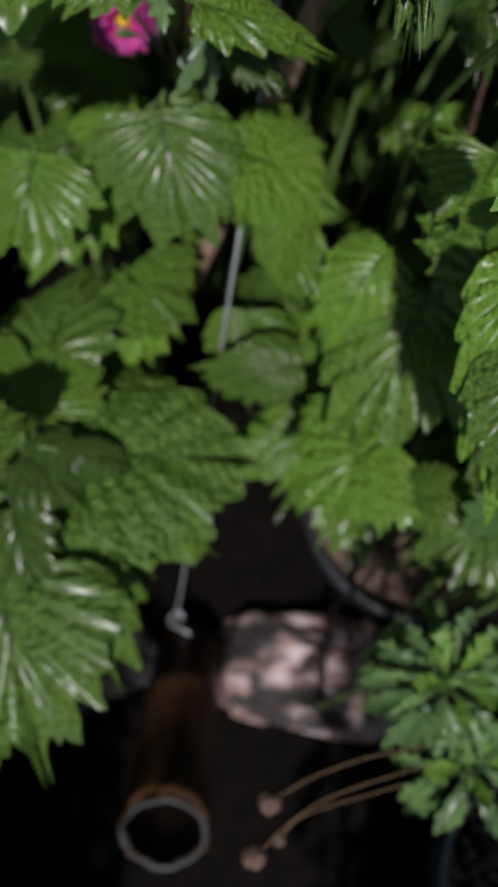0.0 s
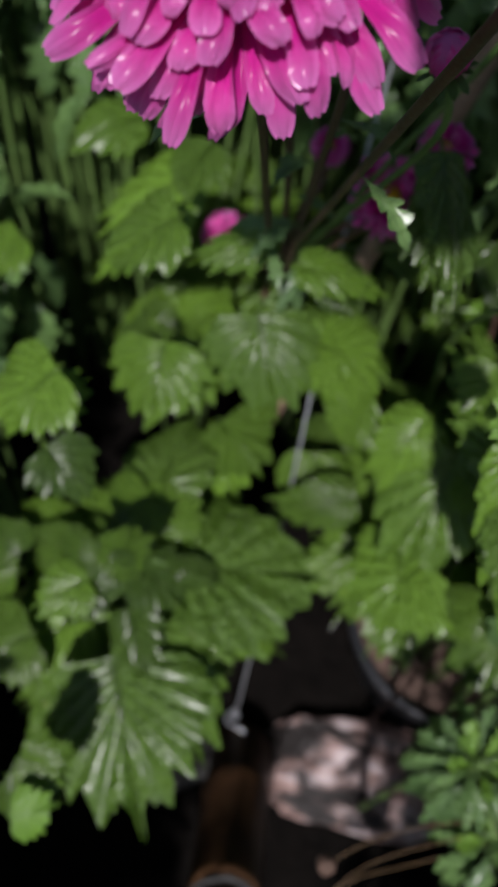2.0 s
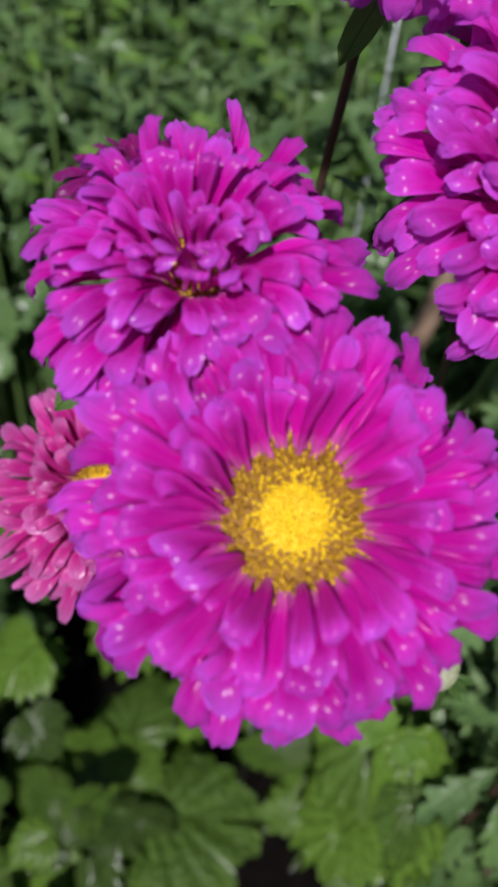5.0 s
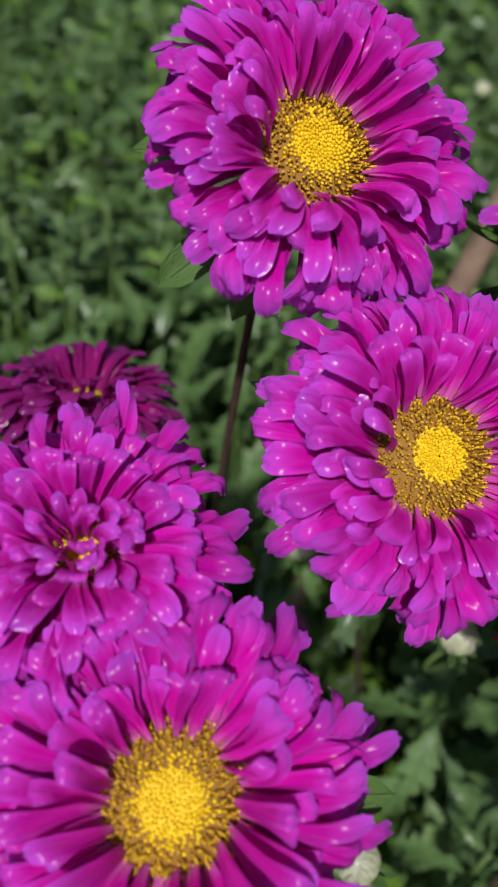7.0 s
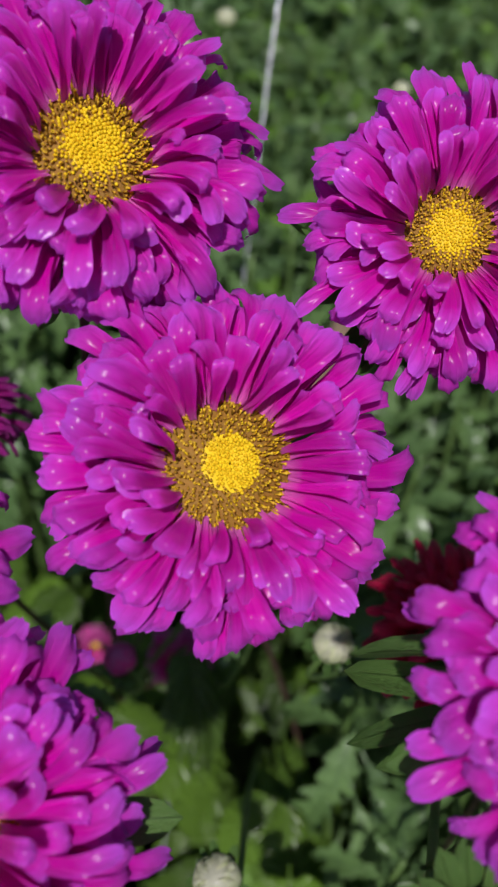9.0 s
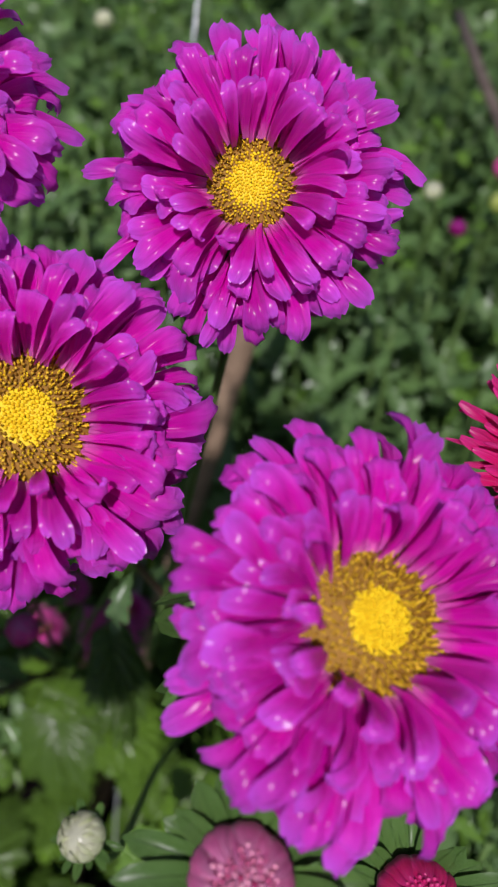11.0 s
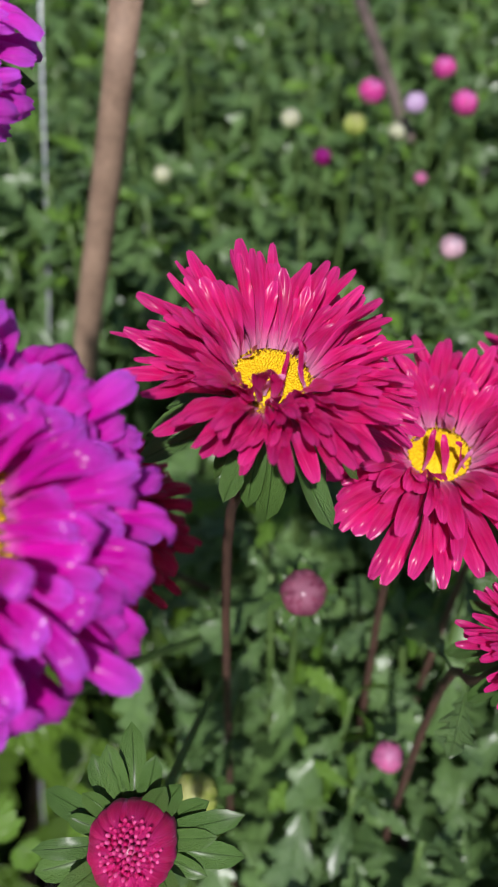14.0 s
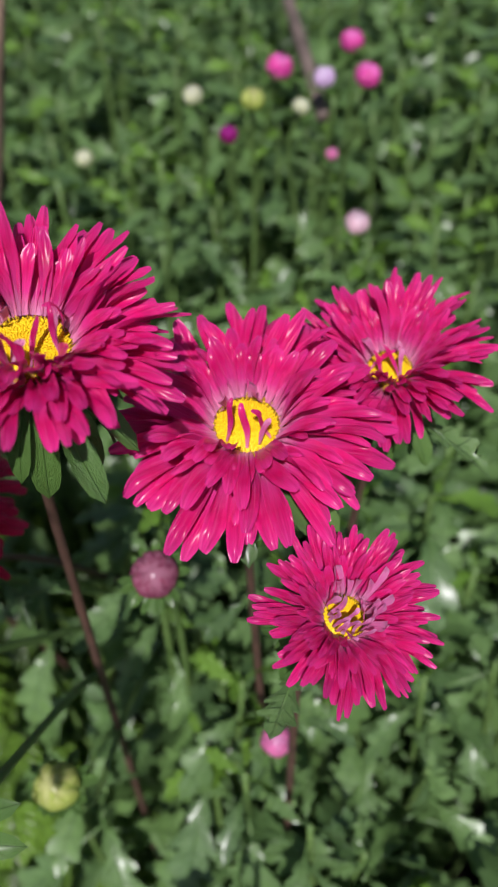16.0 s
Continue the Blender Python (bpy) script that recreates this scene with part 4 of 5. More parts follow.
leaf_on(plant, (0.0147, 0.3167, 0.6072), (0.0455, 0.2925, 0.6138), (0.07, -0.22, 0.97), 0.0180)
leaf_on(plant, (-0.0057, 0.2980, 0.5875), (-0.0034, 0.3286, 0.5974), (-0.10, -0.39, 0.92), 0.0171)
leaf_on(plant, (0.0069, 0.2965, 0.5869), (0.0237, 0.2789, 0.5946), (-0.10, -0.39, 0.92), 0.0141)
leaf_on(plant, (-0.0025, 0.3545, 0.5865), (-0.0185, 0.3704, 0.6053), (-0.10, -0.39, 0.92), 0.0290)
leaf_on(plant, (-0.0689, 0.3126, 0.6548), (-0.1284, 0.2833, 0.6204), (-0.08, -0.05, 1.00), 0.0449)
leaf_on(plant, (-0.0633, 0.3864, 0.6200), (-0.1411, 0.3517, 0.5962), (-0.08, -0.05, 1.00), 0.0580)
leaf_on(plant, (-0.1046, 0.4189, 0.6341), (-0.1651, 0.3978, 0.6267), (-0.08, -0.14, 0.99), 0.0503)
leaf_on(plant, (-0.0546, 0.3558, 0.6725), (-0.0772, 0.3103, 0.6671), (-0.07, -0.31, 0.95), 0.0371)
leaf_on(plant, (0.0076, 0.2522, 0.6744), (0.0364, 0.2374, 0.6711), (0.10, -0.22, 0.97), 0.0187)
leaf_on(plant, (-0.0066, 0.2314, 0.7086), (0.0464, 0.2228, 0.7078), (-0.07, -0.31, 0.95), 0.0253)
leaf_on(plant, (-0.0116, 0.2993, 0.6530), (0.0472, 0.2803, 0.6602), (-0.09, -0.08, 0.99), 0.0342)
leaf_on(plant, (-0.0641, 0.2711, 0.6950), (-0.1156, 0.2520, 0.6688), (-0.06, -0.14, 0.99), 0.0441)
leaf_on(plant, (-0.0145, 0.2416, 0.7163), (-0.0619, 0.2305, 0.7080), (-0.06, -0.14, 0.99), 0.0239)
leaf_on(plant, (-0.1707, 0.3152, 0.6192), (-0.1977, 0.2920, 0.6072), (-0.06, -0.14, 0.99), 0.0382)
leaf_on(plant, (0.0180, 0.2690, 0.6000), (0.0720, 0.2590, 0.5880), (0.10, -0.25, 0.96), 0.0620)
leaf_on(plant, (0.0990, 0.2400, 0.5750), (0.0560, 0.1990, 0.5550), (-0.20, -0.30, 0.93), 0.0450)
leaf_on(plant, (0.0420, 0.2550, 0.5850), (0.0490, 0.2170, 0.5450), (-0.10, -0.60, 0.80), 0.0320)
leaf_on(plant, (-0.0750, 0.2610, 0.6000), (-0.0840, 0.2130, 0.5700), (-0.20, -0.35, 0.92), 0.0600)
lower_leaves(plant, 44, 0.36, 0.47, 0.13, 16)
lower_leaves(plant, 34, 0.20, 0.44, 0.09, 6)
plant = broad_plant((0.2000, 0.3600, 0.0000), (0.1261, 0.2117, 0.5783), "young aster plant with dull toothed leaves in half shade")
leaf_on(plant, (0.1053, 0.2603, 0.5492), (0.0763, 0.2064, 0.5374), (-0.26, -0.13, 0.96), 0.0561)
leaf_on(plant, (0.1186, 0.2238, 0.5685), (0.0844, 0.1409, 0.5332), (-0.18, -0.14, 0.97), 0.0871)
leaf_on(plant, (0.1133, 0.1722, 0.5033), (0.0626, 0.1289, 0.4893), (-0.10, 0.04, 0.99), 0.0844)
leaf_on(plant, (0.1183, 0.2346, 0.5521), (0.1641, 0.2552, 0.5636), (0.07, -0.05, 1.00), 0.0522)
leaf_on(plant, (0.1197, 0.2085, 0.5619), (0.1496, 0.1822, 0.5681), (0.07, -0.22, 0.97), 0.0461)
leaf_on(plant, (0.1838, 0.1430, 0.4856), (0.1350, 0.0954, 0.4613), (-0.26, -0.05, 0.96), 0.0698)
leaf_on(plant, (0.1245, 0.1891, 0.6224), (0.1106, 0.2655, 0.6532), (0.25, -0.37, 0.89), 0.0399)
leaf_on(plant, (0.1375, 0.1580, 0.6123), (0.1230, 0.1043, 0.5984), (-0.27, -0.22, 0.94), 0.0341)
leaf_on(plant, (0.1297, 0.3639, 0.5138), (0.1581, 0.3364, 0.5084), (-0.10, 0.12, 0.99), 0.0503)
leaf_on(plant, (0.1439, 0.4024, 0.5088), (0.1208, 0.3680, 0.4928), (-0.10, 0.12, 0.99), 0.0522)
leaf_on(plant, (0.0999, 0.2649, 0.7072), (0.0986, 0.2260, 0.6902), (-0.10, -0.39, 0.92), 0.0251)
leaf_on(plant, (0.0575, 0.3121, 0.6434), (0.0743, 0.2843, 0.6442), (-0.10, -0.39, 0.92), 0.0166)
leaf_on(plant, (0.1216, 0.1314, 0.5104), (0.1591, 0.1376, 0.5166), (-0.10, 0.12, 0.99), 0.0391)
leaf_on(plant, (0.1175, 0.1588, 0.6441), (0.1008, 0.2339, 0.6804), (0.08, -0.25, 0.97), 0.0416)
leaf_on(plant, (0.0538, 0.2975, 0.6772), (0.0863, 0.3140, 0.6907), (-0.09, -0.08, 0.99), 0.0355)
leaf_on(plant, (0.0449, 0.2295, 0.7919), (0.0602, 0.1647, 0.7585), (0.29, -0.43, 0.86), 0.0274)
leaf_on(plant, (0.0473, 0.2228, 0.7790), (0.0629, 0.1697, 0.7553), (0.30, -0.35, 0.89), 0.0380)
leaf_on(plant, (0.1059, 0.1535, 0.6999), (0.1126, 0.0633, 0.6539), (-0.21, -0.39, 0.90), 0.0409)
leaf_on(plant, (0.1009, 0.1919, 0.6967), (0.0883, 0.1618, 0.6931), (-0.05, -0.22, 0.97), 0.0396)
leaf_on(plant, (0.1079, 0.1232, 0.6873), (0.1182, 0.0656, 0.6535), (-0.00, -0.46, 0.89), 0.0405)
leaf_on(plant, (0.0709, 0.1067, 0.7762), (0.0763, 0.1256, 0.7888), (-0.00, -0.46, 0.89), 0.0225)
leaf_on(plant, (0.0755, 0.1090, 0.7781), (0.0585, 0.1046, 0.7770), (-0.00, -0.46, 0.89), 0.0140)
leaf_on(plant, (0.0853, 0.1057, 0.7803), (0.0938, 0.0949, 0.7727), (-0.00, -0.46, 0.89), 0.0140)
leaf_on(plant, (0.0844, 0.3775, 0.5612), (0.1086, 0.4024, 0.5725), (-0.10, 0.12, 0.99), 0.0392)
leaf_on(plant, (0.1547, 0.3347, 0.5575), (0.1277, 0.3462, 0.5637), (-0.10, 0.12, 0.99), 0.0419)
lower_leaves(plant, 34, 0.36, 0.47, 0.08, 17)
lower_leaves(plant, 26, 0.20, 0.44, 0.06, 7)
plant = broad_plant((0.1562, 0.0684, 0.0000), (0.1363, 0.0411, 0.5092), "small bushy plant with deeply cut bright green leaves")
leaf_on(plant, (0.1335, 0.0461, 0.4979), (0.0999, 0.0693, 0.4789), (-0.30, -0.06, 0.95), 0.0274, LOBEDS)
leaf_on(plant, (0.1336, 0.0403, 0.4947), (0.0990, 0.0278, 0.4656), (-0.32, -0.18, 0.93), 0.0274, LOBEDS)
leaf_on(plant, (0.1374, 0.0375, 0.4914), (0.1226, 0.0072, 0.4528), (-0.23, -0.25, 0.94), 0.0274, LOBEDS)
leaf_on(plant, (0.1345, 0.0426, 0.4988), (0.1096, 0.0472, 0.4729), (-0.27, -0.13, 0.95), 0.0274, LOBEDS)
leaf_on(plant, (0.1410, 0.0487, 0.4996), (0.1507, 0.0831, 0.4930), (-0.07, -0.02, 1.00), 0.0274, LOBEDS)
leaf_on(plant, (0.1446, 0.0464, 0.4966), (0.1716, 0.0697, 0.4910), (0.02, -0.06, 1.00), 0.0274, LOBEDS)
leaf_on(plant, (0.1448, 0.0401, 0.4982), (0.1820, 0.0302, 0.4704), (0.05, -0.19, 0.98), 0.0274, LOBEDS)
leaf_on(plant, (0.1435, 0.0360, 0.4911), (0.1647, -0.0026, 0.4529), (-0.04, -0.29, 0.96), 0.0274, LOBEDS)
leaf_on(plant, (0.1505, 0.0100, 0.4785), (0.1357, -0.0143, 0.4459), (-0.18, -0.32, 0.93), 0.0274, LOBEDS)
leaf_on(plant, (0.1505, 0.0100, 0.4785), (0.1817, -0.0349, 0.4407), (0.03, -0.39, 0.92), 0.0274, LOBEDS)
leaf_on(plant, (0.1505, 0.0100, 0.4785), (0.1256, -0.0364, 0.4353), (-0.23, -0.38, 0.89), 0.0274, LOBEDS)
leaf_on(plant, (0.1434, 0.0441, 0.4965), (0.1544, 0.0497, 0.5080), (-0.02, -0.11, 0.99), 0.0186, LOBEDS)
leaf_on(plant, (0.1383, 0.0468, 0.5013), (0.1369, 0.0750, 0.4875), (-0.14, -0.04, 0.99), 0.0274, LOBEDS)
leaf_on(plant, (0.1415, 0.0403, 0.4977), (0.1503, 0.0275, 0.4899), (-0.06, -0.19, 0.98), 0.0186, LOBEDS)
leaf_on(plant, (0.1459, 0.0435, 0.4939), (0.1689, 0.0453, 0.5059), (0.05, -0.13, 0.99), 0.0266, LOBEDS)
rosette(plant, (0.1363, 0.0411, 0.5092), 34, 0.045, 4, LOBEDS)
rosette(plant, (0.1578, 0.0052, 0.4695), 24, 0.04, 6, LOBEDS)

# ---- things on the ground ----

def rock(place, size, turn, seed, label, material=STONE):
    """A rough stone, half sunk in the soil."""
    bm = bmesh.new()
    bmesh.ops.create_icosphere(bm, subdivisions=5, radius=1)
    for q in bm.verts:
        c = q.co.copy()
        q.co = Vector([math.copysign(abs(k) ** 0.55, k) for k in c])
        q.co *= 1 + 0.16 * noise.noise(c * 1.3 + Vector((seed, 0, 0))) + 0.07 * noise.noise(c * 4 + Vector((seed, 3, 0))) + 0.03 * noise.noise(c * 11)
        for hole in ((0.05, -0.25, 1.0, 0.14), (-0.35, 0.35, 1.0, 0.12), (0.5, 0.1, 1.0, 0.2)):
            k = (q.co - Vector(hole[:3])).length / hole[3]
            q.co.z -= 0.22 * math.exp(-k * k)
    ob = new("stone", mesh_of(bm, material))
    ob.matrix_basis = Matrix.Translation(place) @ pose(0, 0, 0, 4, -3, turn) @ Matrix.Diagonal((*size, 1))
    return tagged(ob, label, "stone", "stones")


rock((0.1466, 0.1019, -0.0196), (0.1066, 0.0622, 0.0505), -4, 2, "pale pinkish stone half sunk in shade-darkened soil")
rock((-0.0730, 0.1131, 0.0000), (0.0579, 0.0486, 0.0290), 25, 7, "dark grey stone beside an upright bamboo tube", DARK_STONE)

# upright length of hollow bamboo
top, foot = Vector((0.0048, -0.0422, 0.2101)), Vector((0.0183, 0.1106, 0.0219))
tube_thing = thing("bamboo_tube", foot, "hollow brown bamboo tube with a frayed open end", "garden stake")
way = (top - foot).normalized()
bm = bmesh.new()
sides, rings = 28, []
for d, r in ((-0.05, 0.034), (0.30, 0.0335), (0.33, 0.0355), (0.35, 0.0335), (0.7, 0.033), (0.94, 0.033), (1.0, 0.0335)):
    rings.append((foot + way * d * (top - foot).length, r))
rings += [(top, 0.0285)]
side = way.orthogonal().normalized()
up = way.cross(side)
rows = []
for i, (p, r) in enumerate(rings):
    row = []
    for k in range(sides + 1):
        a = (k % sides) * math.tau / sides
        fray = 0.004 * noise.noise(Vector((math.cos(a) * 3, math.sin(a) * 3, 1))) if i in (6, 7) else 0
        row.append(p + (side * math.cos(a) + up * math.sin(a)) * (r + fray) + way * fray * 1.5)
    rows.append(row)
grid_mesh(bm, rows, [k / sides for k in range(sides + 1)], [i / 7 for i in range(8)])
part("tube", mesh_of(bm, CANE), tube_thing)
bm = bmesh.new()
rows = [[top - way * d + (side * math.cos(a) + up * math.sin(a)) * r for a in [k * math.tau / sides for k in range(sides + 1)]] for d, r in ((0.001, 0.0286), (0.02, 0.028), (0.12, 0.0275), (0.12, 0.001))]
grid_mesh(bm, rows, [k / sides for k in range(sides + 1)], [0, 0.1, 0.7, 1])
part("bore", mesh_of(bm, BORE), tube_thing, label="inside of the tube, its shade put into the near-black colour")
bm = bmesh.new()
loop = [top + way * (0.002 + 0.003 * noise.noise(Vector((math.cos(a) * 2, math.sin(a) * 2, 5)))) + (side * math.cos(a) + up * math.sin(a)) * (0.031 + 0.0025 * noise.noise(Vector((math.cos(a) * 3, math.sin(a) * 3, 1)))) for a in [k * math.tau / 40 for k in range(41)]]
tube(bm, loop, [0.0026 + 0.0016 * noise.noise(p * 90) for p in loop], 7)
part("rim", mesh_of(bm, CUT), tube_thing, label="pale weathered cut rim")

# tie wire that runs up from the tube's foot
w = thing("tie_wire", (0.0044, 0.0991, 0.3419), "thin grey tie wire stretched up from a bamboo tube", "wire")
bm = bmesh.new()
tube(bm, spline([(0.0033, 0.1464, 0.0489), (0.0061, 0.1408, 0.1883), (0.0221, 0.2499, 0.4838), (0.0335, 0.3511, 0.6010), (0.0560, 0.4500, 0.7600), (0.0728, 0.5600, 0.9500), (0.0797, 0.6000, 1.0170), (0.0860, 0.6400, 1.0850)]), 0.0010, 7)
part("strand", mesh_of(bm, WIRE), w)
bm = bmesh.new()
tube(bm, spline([(0.0443, 0.1139, 0.0254), (0.0187, 0.1325, 0.0490), (-0.0013, 0.1434, 0.0437), (0.0037, 0.1564, 0.0413), (0.0111, 0.1518, 0.0378), (0.0031, 0.1416, 0.0402)]), 0.0016, 6)
part("knot", mesh_of(bm, WIRE), w)


def pot(name, place, radius, height, material, soil, label):
    """A plastic nursery pot with a rolled rim, filled with soil."""
    t = thing(name, place, label, "plant pot")
    c = Vector(place)
    bm = bmesh.new()
    prof = ((0.74, 0.0), (0.95, 0.86), (1.03, 0.86), (1.05, 0.92), (1.05, 0.99), (1.03, 1.0), (0.99, 0.995), (0.97, 0.90), (0.93, 0.70))
    rows = [[c + Vector((radius * r * math.cos(a), radius * r * math.sin(a), height * h)) for a in [k * math.tau / 48 for k in range(49)]] for r, h in prof]
    grid_mesh(bm, rows, [k / 48 for k in range(49)], [k / 8 for k in range(9)])
    part("shell", mesh_of(bm, material), t)
    bm = bmesh.new()
    rows = [[c + Vector((radius * r * math.cos(a), radius * r * math.sin(a), height * (0.90 + 0.05 * noise.noise(Vector((r * 3 * math.cos(a), r * 3 * math.sin(a), 2)))))) for a in [k * math.tau / 32 for k in range(33)]] for r in (0.965, 0.8, 0.6, 0.4, 0.2, 0.01)]
    grid_mesh(bm, rows, [k / 32 for k in range(33)], [k / 5 for k in range(6)])
    part("soil", mesh_of(bm, soil), t, label="gritty brown potting soil")
    rng = random.Random(3)
    bm = bmesh.new()
    for _ in range(420):
        r, a, s = radius * 0.94 * math.sqrt(rng.random()), rng.uniform(0, math.tau), rng.uniform(0.0018, 0.0048)
        made = bmesh.ops.create_icosphere(bm, subdivisions=1, radius=s)["verts"]
        for q in made:
            q.co = Vector((q.co.x * rng.uniform(0.7, 1.2), q.co.y * rng.uniform(0.7, 1.2), q.co.z * 0.7)) + c + Vector((r * math.cos(a), r * math.sin(a), height * 0.915))
    part("grit", mesh_of(bm, GRAVEL, False), t, label="loose brown grit", kind="stuff")
    return t


pot("plant_pot", (0.2366, 0.2510, 0.0000), 0.115, 0.168, POT, GRAVEL, "black plastic plant pot filled with gritty brown soil")
pot("plant_pot", (0.3332, -0.0832, 0.0000), 0.085, 0.127, GREY_POT, SOIL, "grey plastic plant pot standing on shade-darkened soil")


def seed_stalk(points, radius, seed):
    """A dry stalk that ends in a round seed head."""
    rng = random.Random(seed)
    t = thing("seed_stalk", points[-1], "thin dry stalk with a round brown seed head", "dry stalk", "dry seed stalks")
    bm = bmesh.new()
    tube(bm, spline(points, 6), 0.0004, 6)
    part("stalk", mesh_of(bm, TWIG), t)
    bm = bmesh.new()
    bmesh.ops.create_icosphere(bm, subdivisions=3, radius=radius)
    for q in bm.verts:
        q.co *= 1 + 0.28 * noise.noise(q.co * 420 + Vector((seed, 0, 0))) + 0.12 * noise.noise(q.co * 1100)
    part("seed_head", mesh_of(bm, POD), t, Matrix.Translation(points[0]))


seed_stalk([(0.0487, -0.0403, 0.4549), (0.0779, -0.0151, 0.4696), (0.1264, 0.0021, 0.4753), (0.1654, 0.0109, 0.4616)], 0.0058, 1)
seed_stalk([(0.0564, -0.0156, 0.4520), (0.0795, -0.0022, 0.4598), (0.1152, 0.0097, 0.4703), (0.1656, 0.0166, 0.4628)], 0.0060, 2)
seed_stalk([(0.0642, -0.0341, 0.4299), (0.0773, -0.0212, 0.4375), (0.1255, -0.0064, 0.4406), (0.1694, 0.0085, 0.4501)], 0.0034, 3)

# wooden stick with a sawn top
tip, lean = Vector((0.1485, 0.3539, 1.0334)), Vector((0.232, 0.052, 0.971)).normalized()
s = thing("garden_stick", tip - lean * (tip.z / lean.z), "sun-bleached wooden garden stick with a sawn top", "garden stake")
bm = bmesh.new()
line = [tip - lean * d + Vector((0.0012 * noise.noise(Vector((d * 9, 0, 0))), 0, 0)) for d in [0.04 * k for k in range(27)]]
tube(bm, line, [0.0072 + 0.0006 * noise.noise(Vector((0, k * 0.6, 0))) for k in range(27)], 11)
part("shaft", mesh_of(bm, WOOD), s)
bm = bmesh.new()
tube(bm, [tip, tip + lean * 0.0008], [0.0068, 0.006], 11)
part("sawn_end", mesh_of(bm, CANE), s, label="darker sawn end")

# brown woody cane in the bed
for a, b in (((0.3060, 0.6433, 0.9275), (0.3108, 0.5192, 0.9064)),):
    a, b = Vector(a), Vector(b)
    c = thing("woody_cane", (b.x, b.y, 0), "thin brown woody cane among the leaves", "garden stake", "woody canes")
    bm = bmesh.new()
    tube(bm, [b + (b - a) * 0.25, b, a, a + (a - b)], 0.0048, 8)
    part("cane", mesh_of(bm, BARK), c)


# ---- bed of bushy plants behind and beside ----


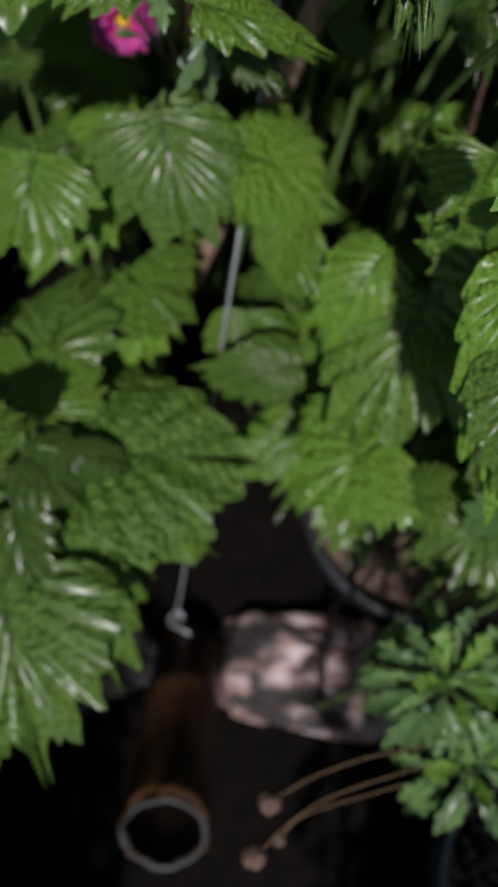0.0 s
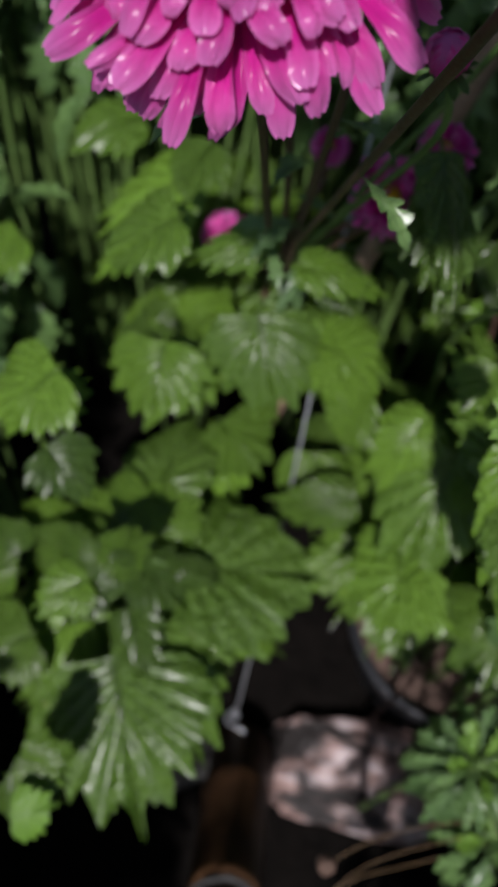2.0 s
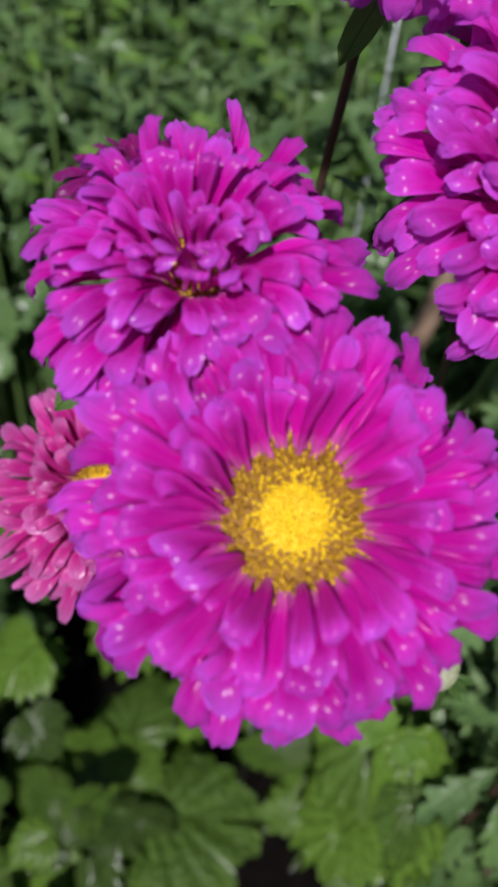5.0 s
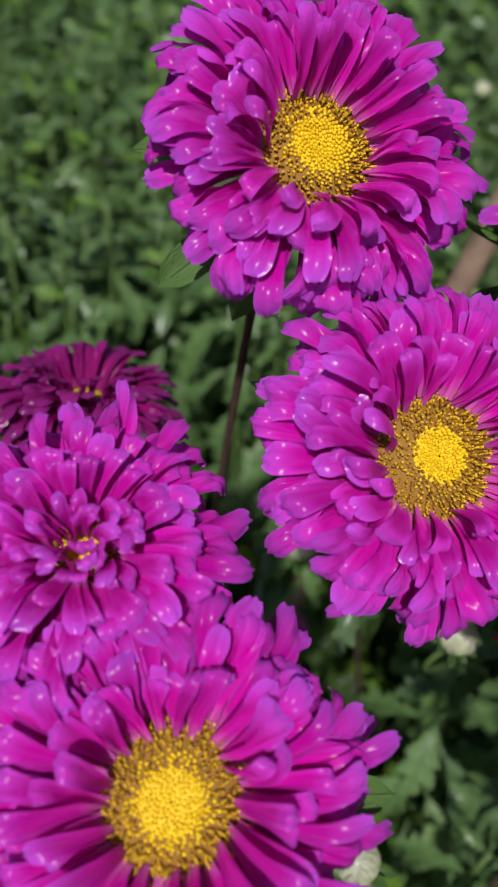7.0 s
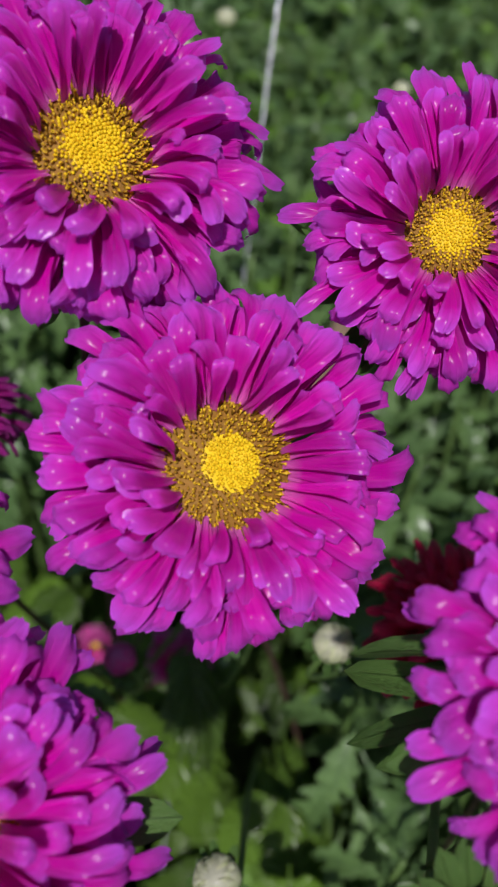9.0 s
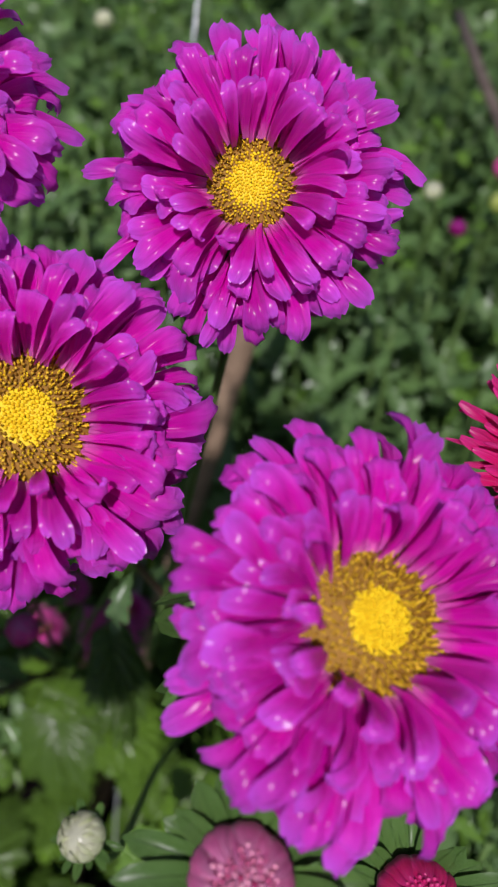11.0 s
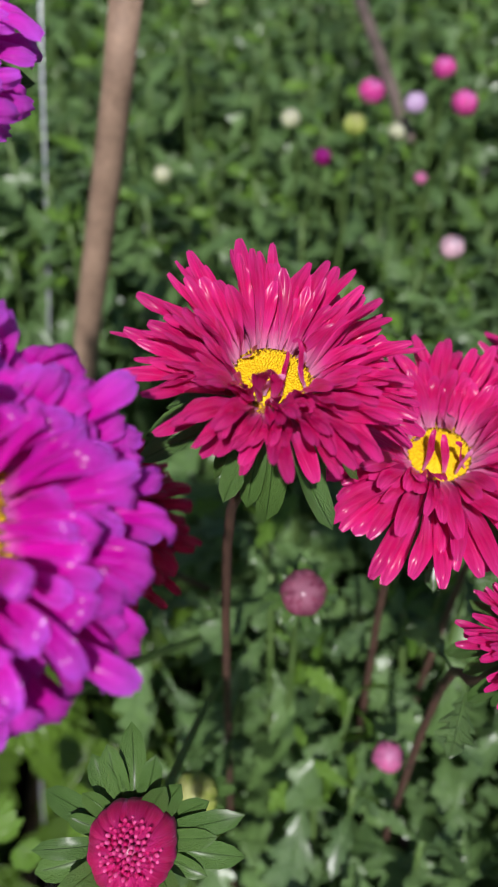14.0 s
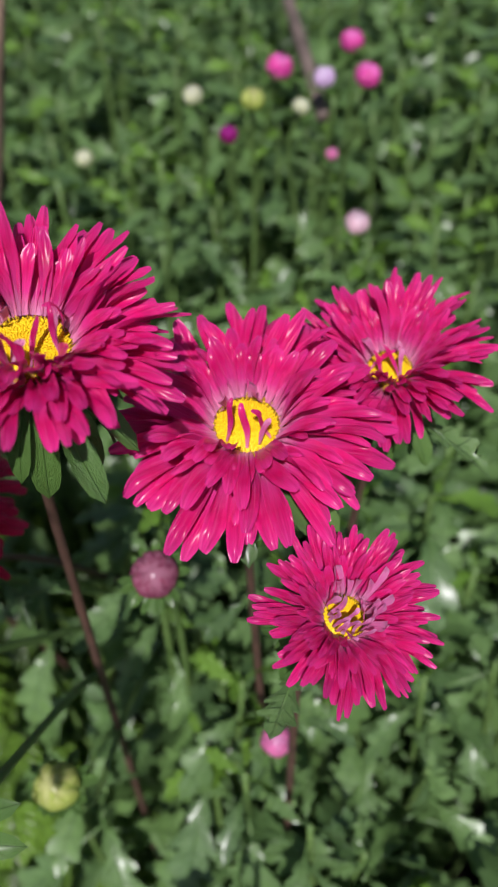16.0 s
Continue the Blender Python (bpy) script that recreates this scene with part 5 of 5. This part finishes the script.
def bush_meshes(seed):
    """Stems and foliage of a bushy plant whose top is at z = 0."""
    rng = random.Random(seed)
    stems, leaves = bmesh.new(), bmesh.new()
    uvl = leaves.loops.layers.uv.verify()
    shapes = []
    for me in LOBEDS:
        co = np.empty(len(me.vertices) * 3)
        me.vertices.foreach_get("co", co)
        uv = np.empty(len(me.loops) * 2)
        me.uv_layers[0].data.foreach_get("uv", uv)
        shapes.append((co.reshape(-1, 3), [tuple(p.vertices) for p in me.polygons], [tuple(p.loop_indices) for p in me.polygons], uv.reshape(-1, 2)))
    verts, faces, chart, slots = [], [], [], []
    for s in range(7):
        a = s * 2.4 + rng.uniform(-0.5, 0.5)
        out = 0.075 * math.sqrt(s / 6)
        tip = Vector((out * math.cos(a), out * math.sin(a), -0.055 * (out / 0.075) ** 2 + rng.uniform(-0.035, 0.0)))
        foot = Vector((tip.x * 0.3, tip.y * 0.3, -0.85))
        line = spline([foot, foot.lerp(tip, 0.55) * 1.0, tip.lerp(foot, 0.15) + Vector((tip.x * 0.2, tip.y * 0.2, 0)), tip], 5)
        tube(stems, line, [0.003 - 0.0018 * i / len(line) for i in range(len(line))], 5)
        for k in range(24):
            low = (k / 24) ** 1.3 * 0.26
            p = tip + (foot - tip) * (low / 0.85)
            b = k * 2.4 + rng.uniform(-0.4, 0.4)
            rise = 0.9 - 1.3 * min(k / 9, 1) + rng.uniform(-0.25, 0.25)
            d = Vector((math.cos(b), math.sin(b), rise))
            size = (0.014 + 0.032 * min(k / 8, 1)) * rng.uniform(0.75, 1.25)
            m = np.array(axes(p, d, (0, 0, 1) if k > 2 else (math.cos(b + 2), math.sin(b + 2), 0.3), size, size * 1.15))
            co, fs, ls, uv = rng.choice(shapes)
            n0 = len(verts)
            verts.extend(map(tuple, co @ m[:3, :3].T + m[:3, 3]))
            faces.extend(tuple(i + n0 for i in f) for f in fs)
            slots.extend([int(k < 2 + rng.randrange(3) and s % 2 == 0)] * len(fs))
            for loops in ls:
                chart.extend(uv[i] for i in loops)
    leaves.free()
    me = bpy.data.meshes.new("mesh")
    me.from_pydata(verts, [], faces)
    me.uv_layers.new(name="UVMap").data.foreach_set("uv", np.array(chart).ravel())
    me.materials.append(LOBED)
    me.materials.append(FRESH)
    me.polygons.foreach_set("material_index", slots)
    me.polygons.foreach_set("use_smooth", [True] * len(me.polygons))
    return mesh_of(stems, STEM), me


BUSHES = [bush_meshes(40 + i) for i in range(6)]


def bush(x, y, top, which, turn, scale):
    p = Matrix.Translation((x, y, top)) @ pose(0, 0, 0, 0, 0, turn) @ Matrix.Diagonal((scale, scale, 1, 1))
    t = thing("aster_plant", (x, y, 0), "bushy green aster plant with small lobed leaves in the bed", "plant", "aster plants")
    part("stem", BUSHES[which][0], t, p)
    part("foliage", BUSHES[which][1], t, p, "small lobed green leaves", "stuff")


RNG = random.Random(21)
y = -0.75
while y < 1.2:
    x = -0.75
    while x < 0.85:
        px, py = x + RNG.uniform(-0.035, 0.035), y + RNG.uniform(-0.035, 0.035)
        # the bed lies behind and beside the broad-leaved plants; lower unseen plants in front are added to shade the
        # soil
        front = 0.46 if px < 0.08 else 0.42 - 0.38 * smooth(0.08, 0.24, px)
        rise = smooth(0.08, 0.40, py)
        top = 0.83 + 0.09 * rise + 0.04 * noise.noise(Vector((px * 5, py * 5, 1))) + RNG.uniform(-0.04, 0.015)
        top -= 0.06 * math.exp(-((px - 0.30) ** 2 + (py - 0.31) ** 2) / 0.006)
        if py > front:
            if px > -0.5:
                bush(px, py, top, RNG.randrange(6), RNG.uniform(0, 360), RNG.uniform(0.85, 1.2))
        elif -0.6 < px < 0.3 and -0.6 < py and (px < -0.27 or py < -0.18) and not (-0.14 < px < 0.17 and py < 0):
            bush(px, py, 0.66 + RNG.uniform(-0.05, 0.05), RNG.randrange(6), RNG.uniform(0, 360), RNG.uniform(1.0, 1.3))
        x += 0.097
    y += 0.09

# the bed goes on behind with larger plants
for i in range(15):
    for j in range(9):
        px, py = -0.95 + 0.16 * i + RNG.uniform(-0.06, 0.06), 1.24 + 0.16 * j + RNG.uniform(-0.06, 0.06)
        bush(px, py, 0.92 + RNG.uniform(-0.05, 0.03), RNG.randrange(6), RNG.uniform(0, 360), RNG.uniform(1.5, 1.9))
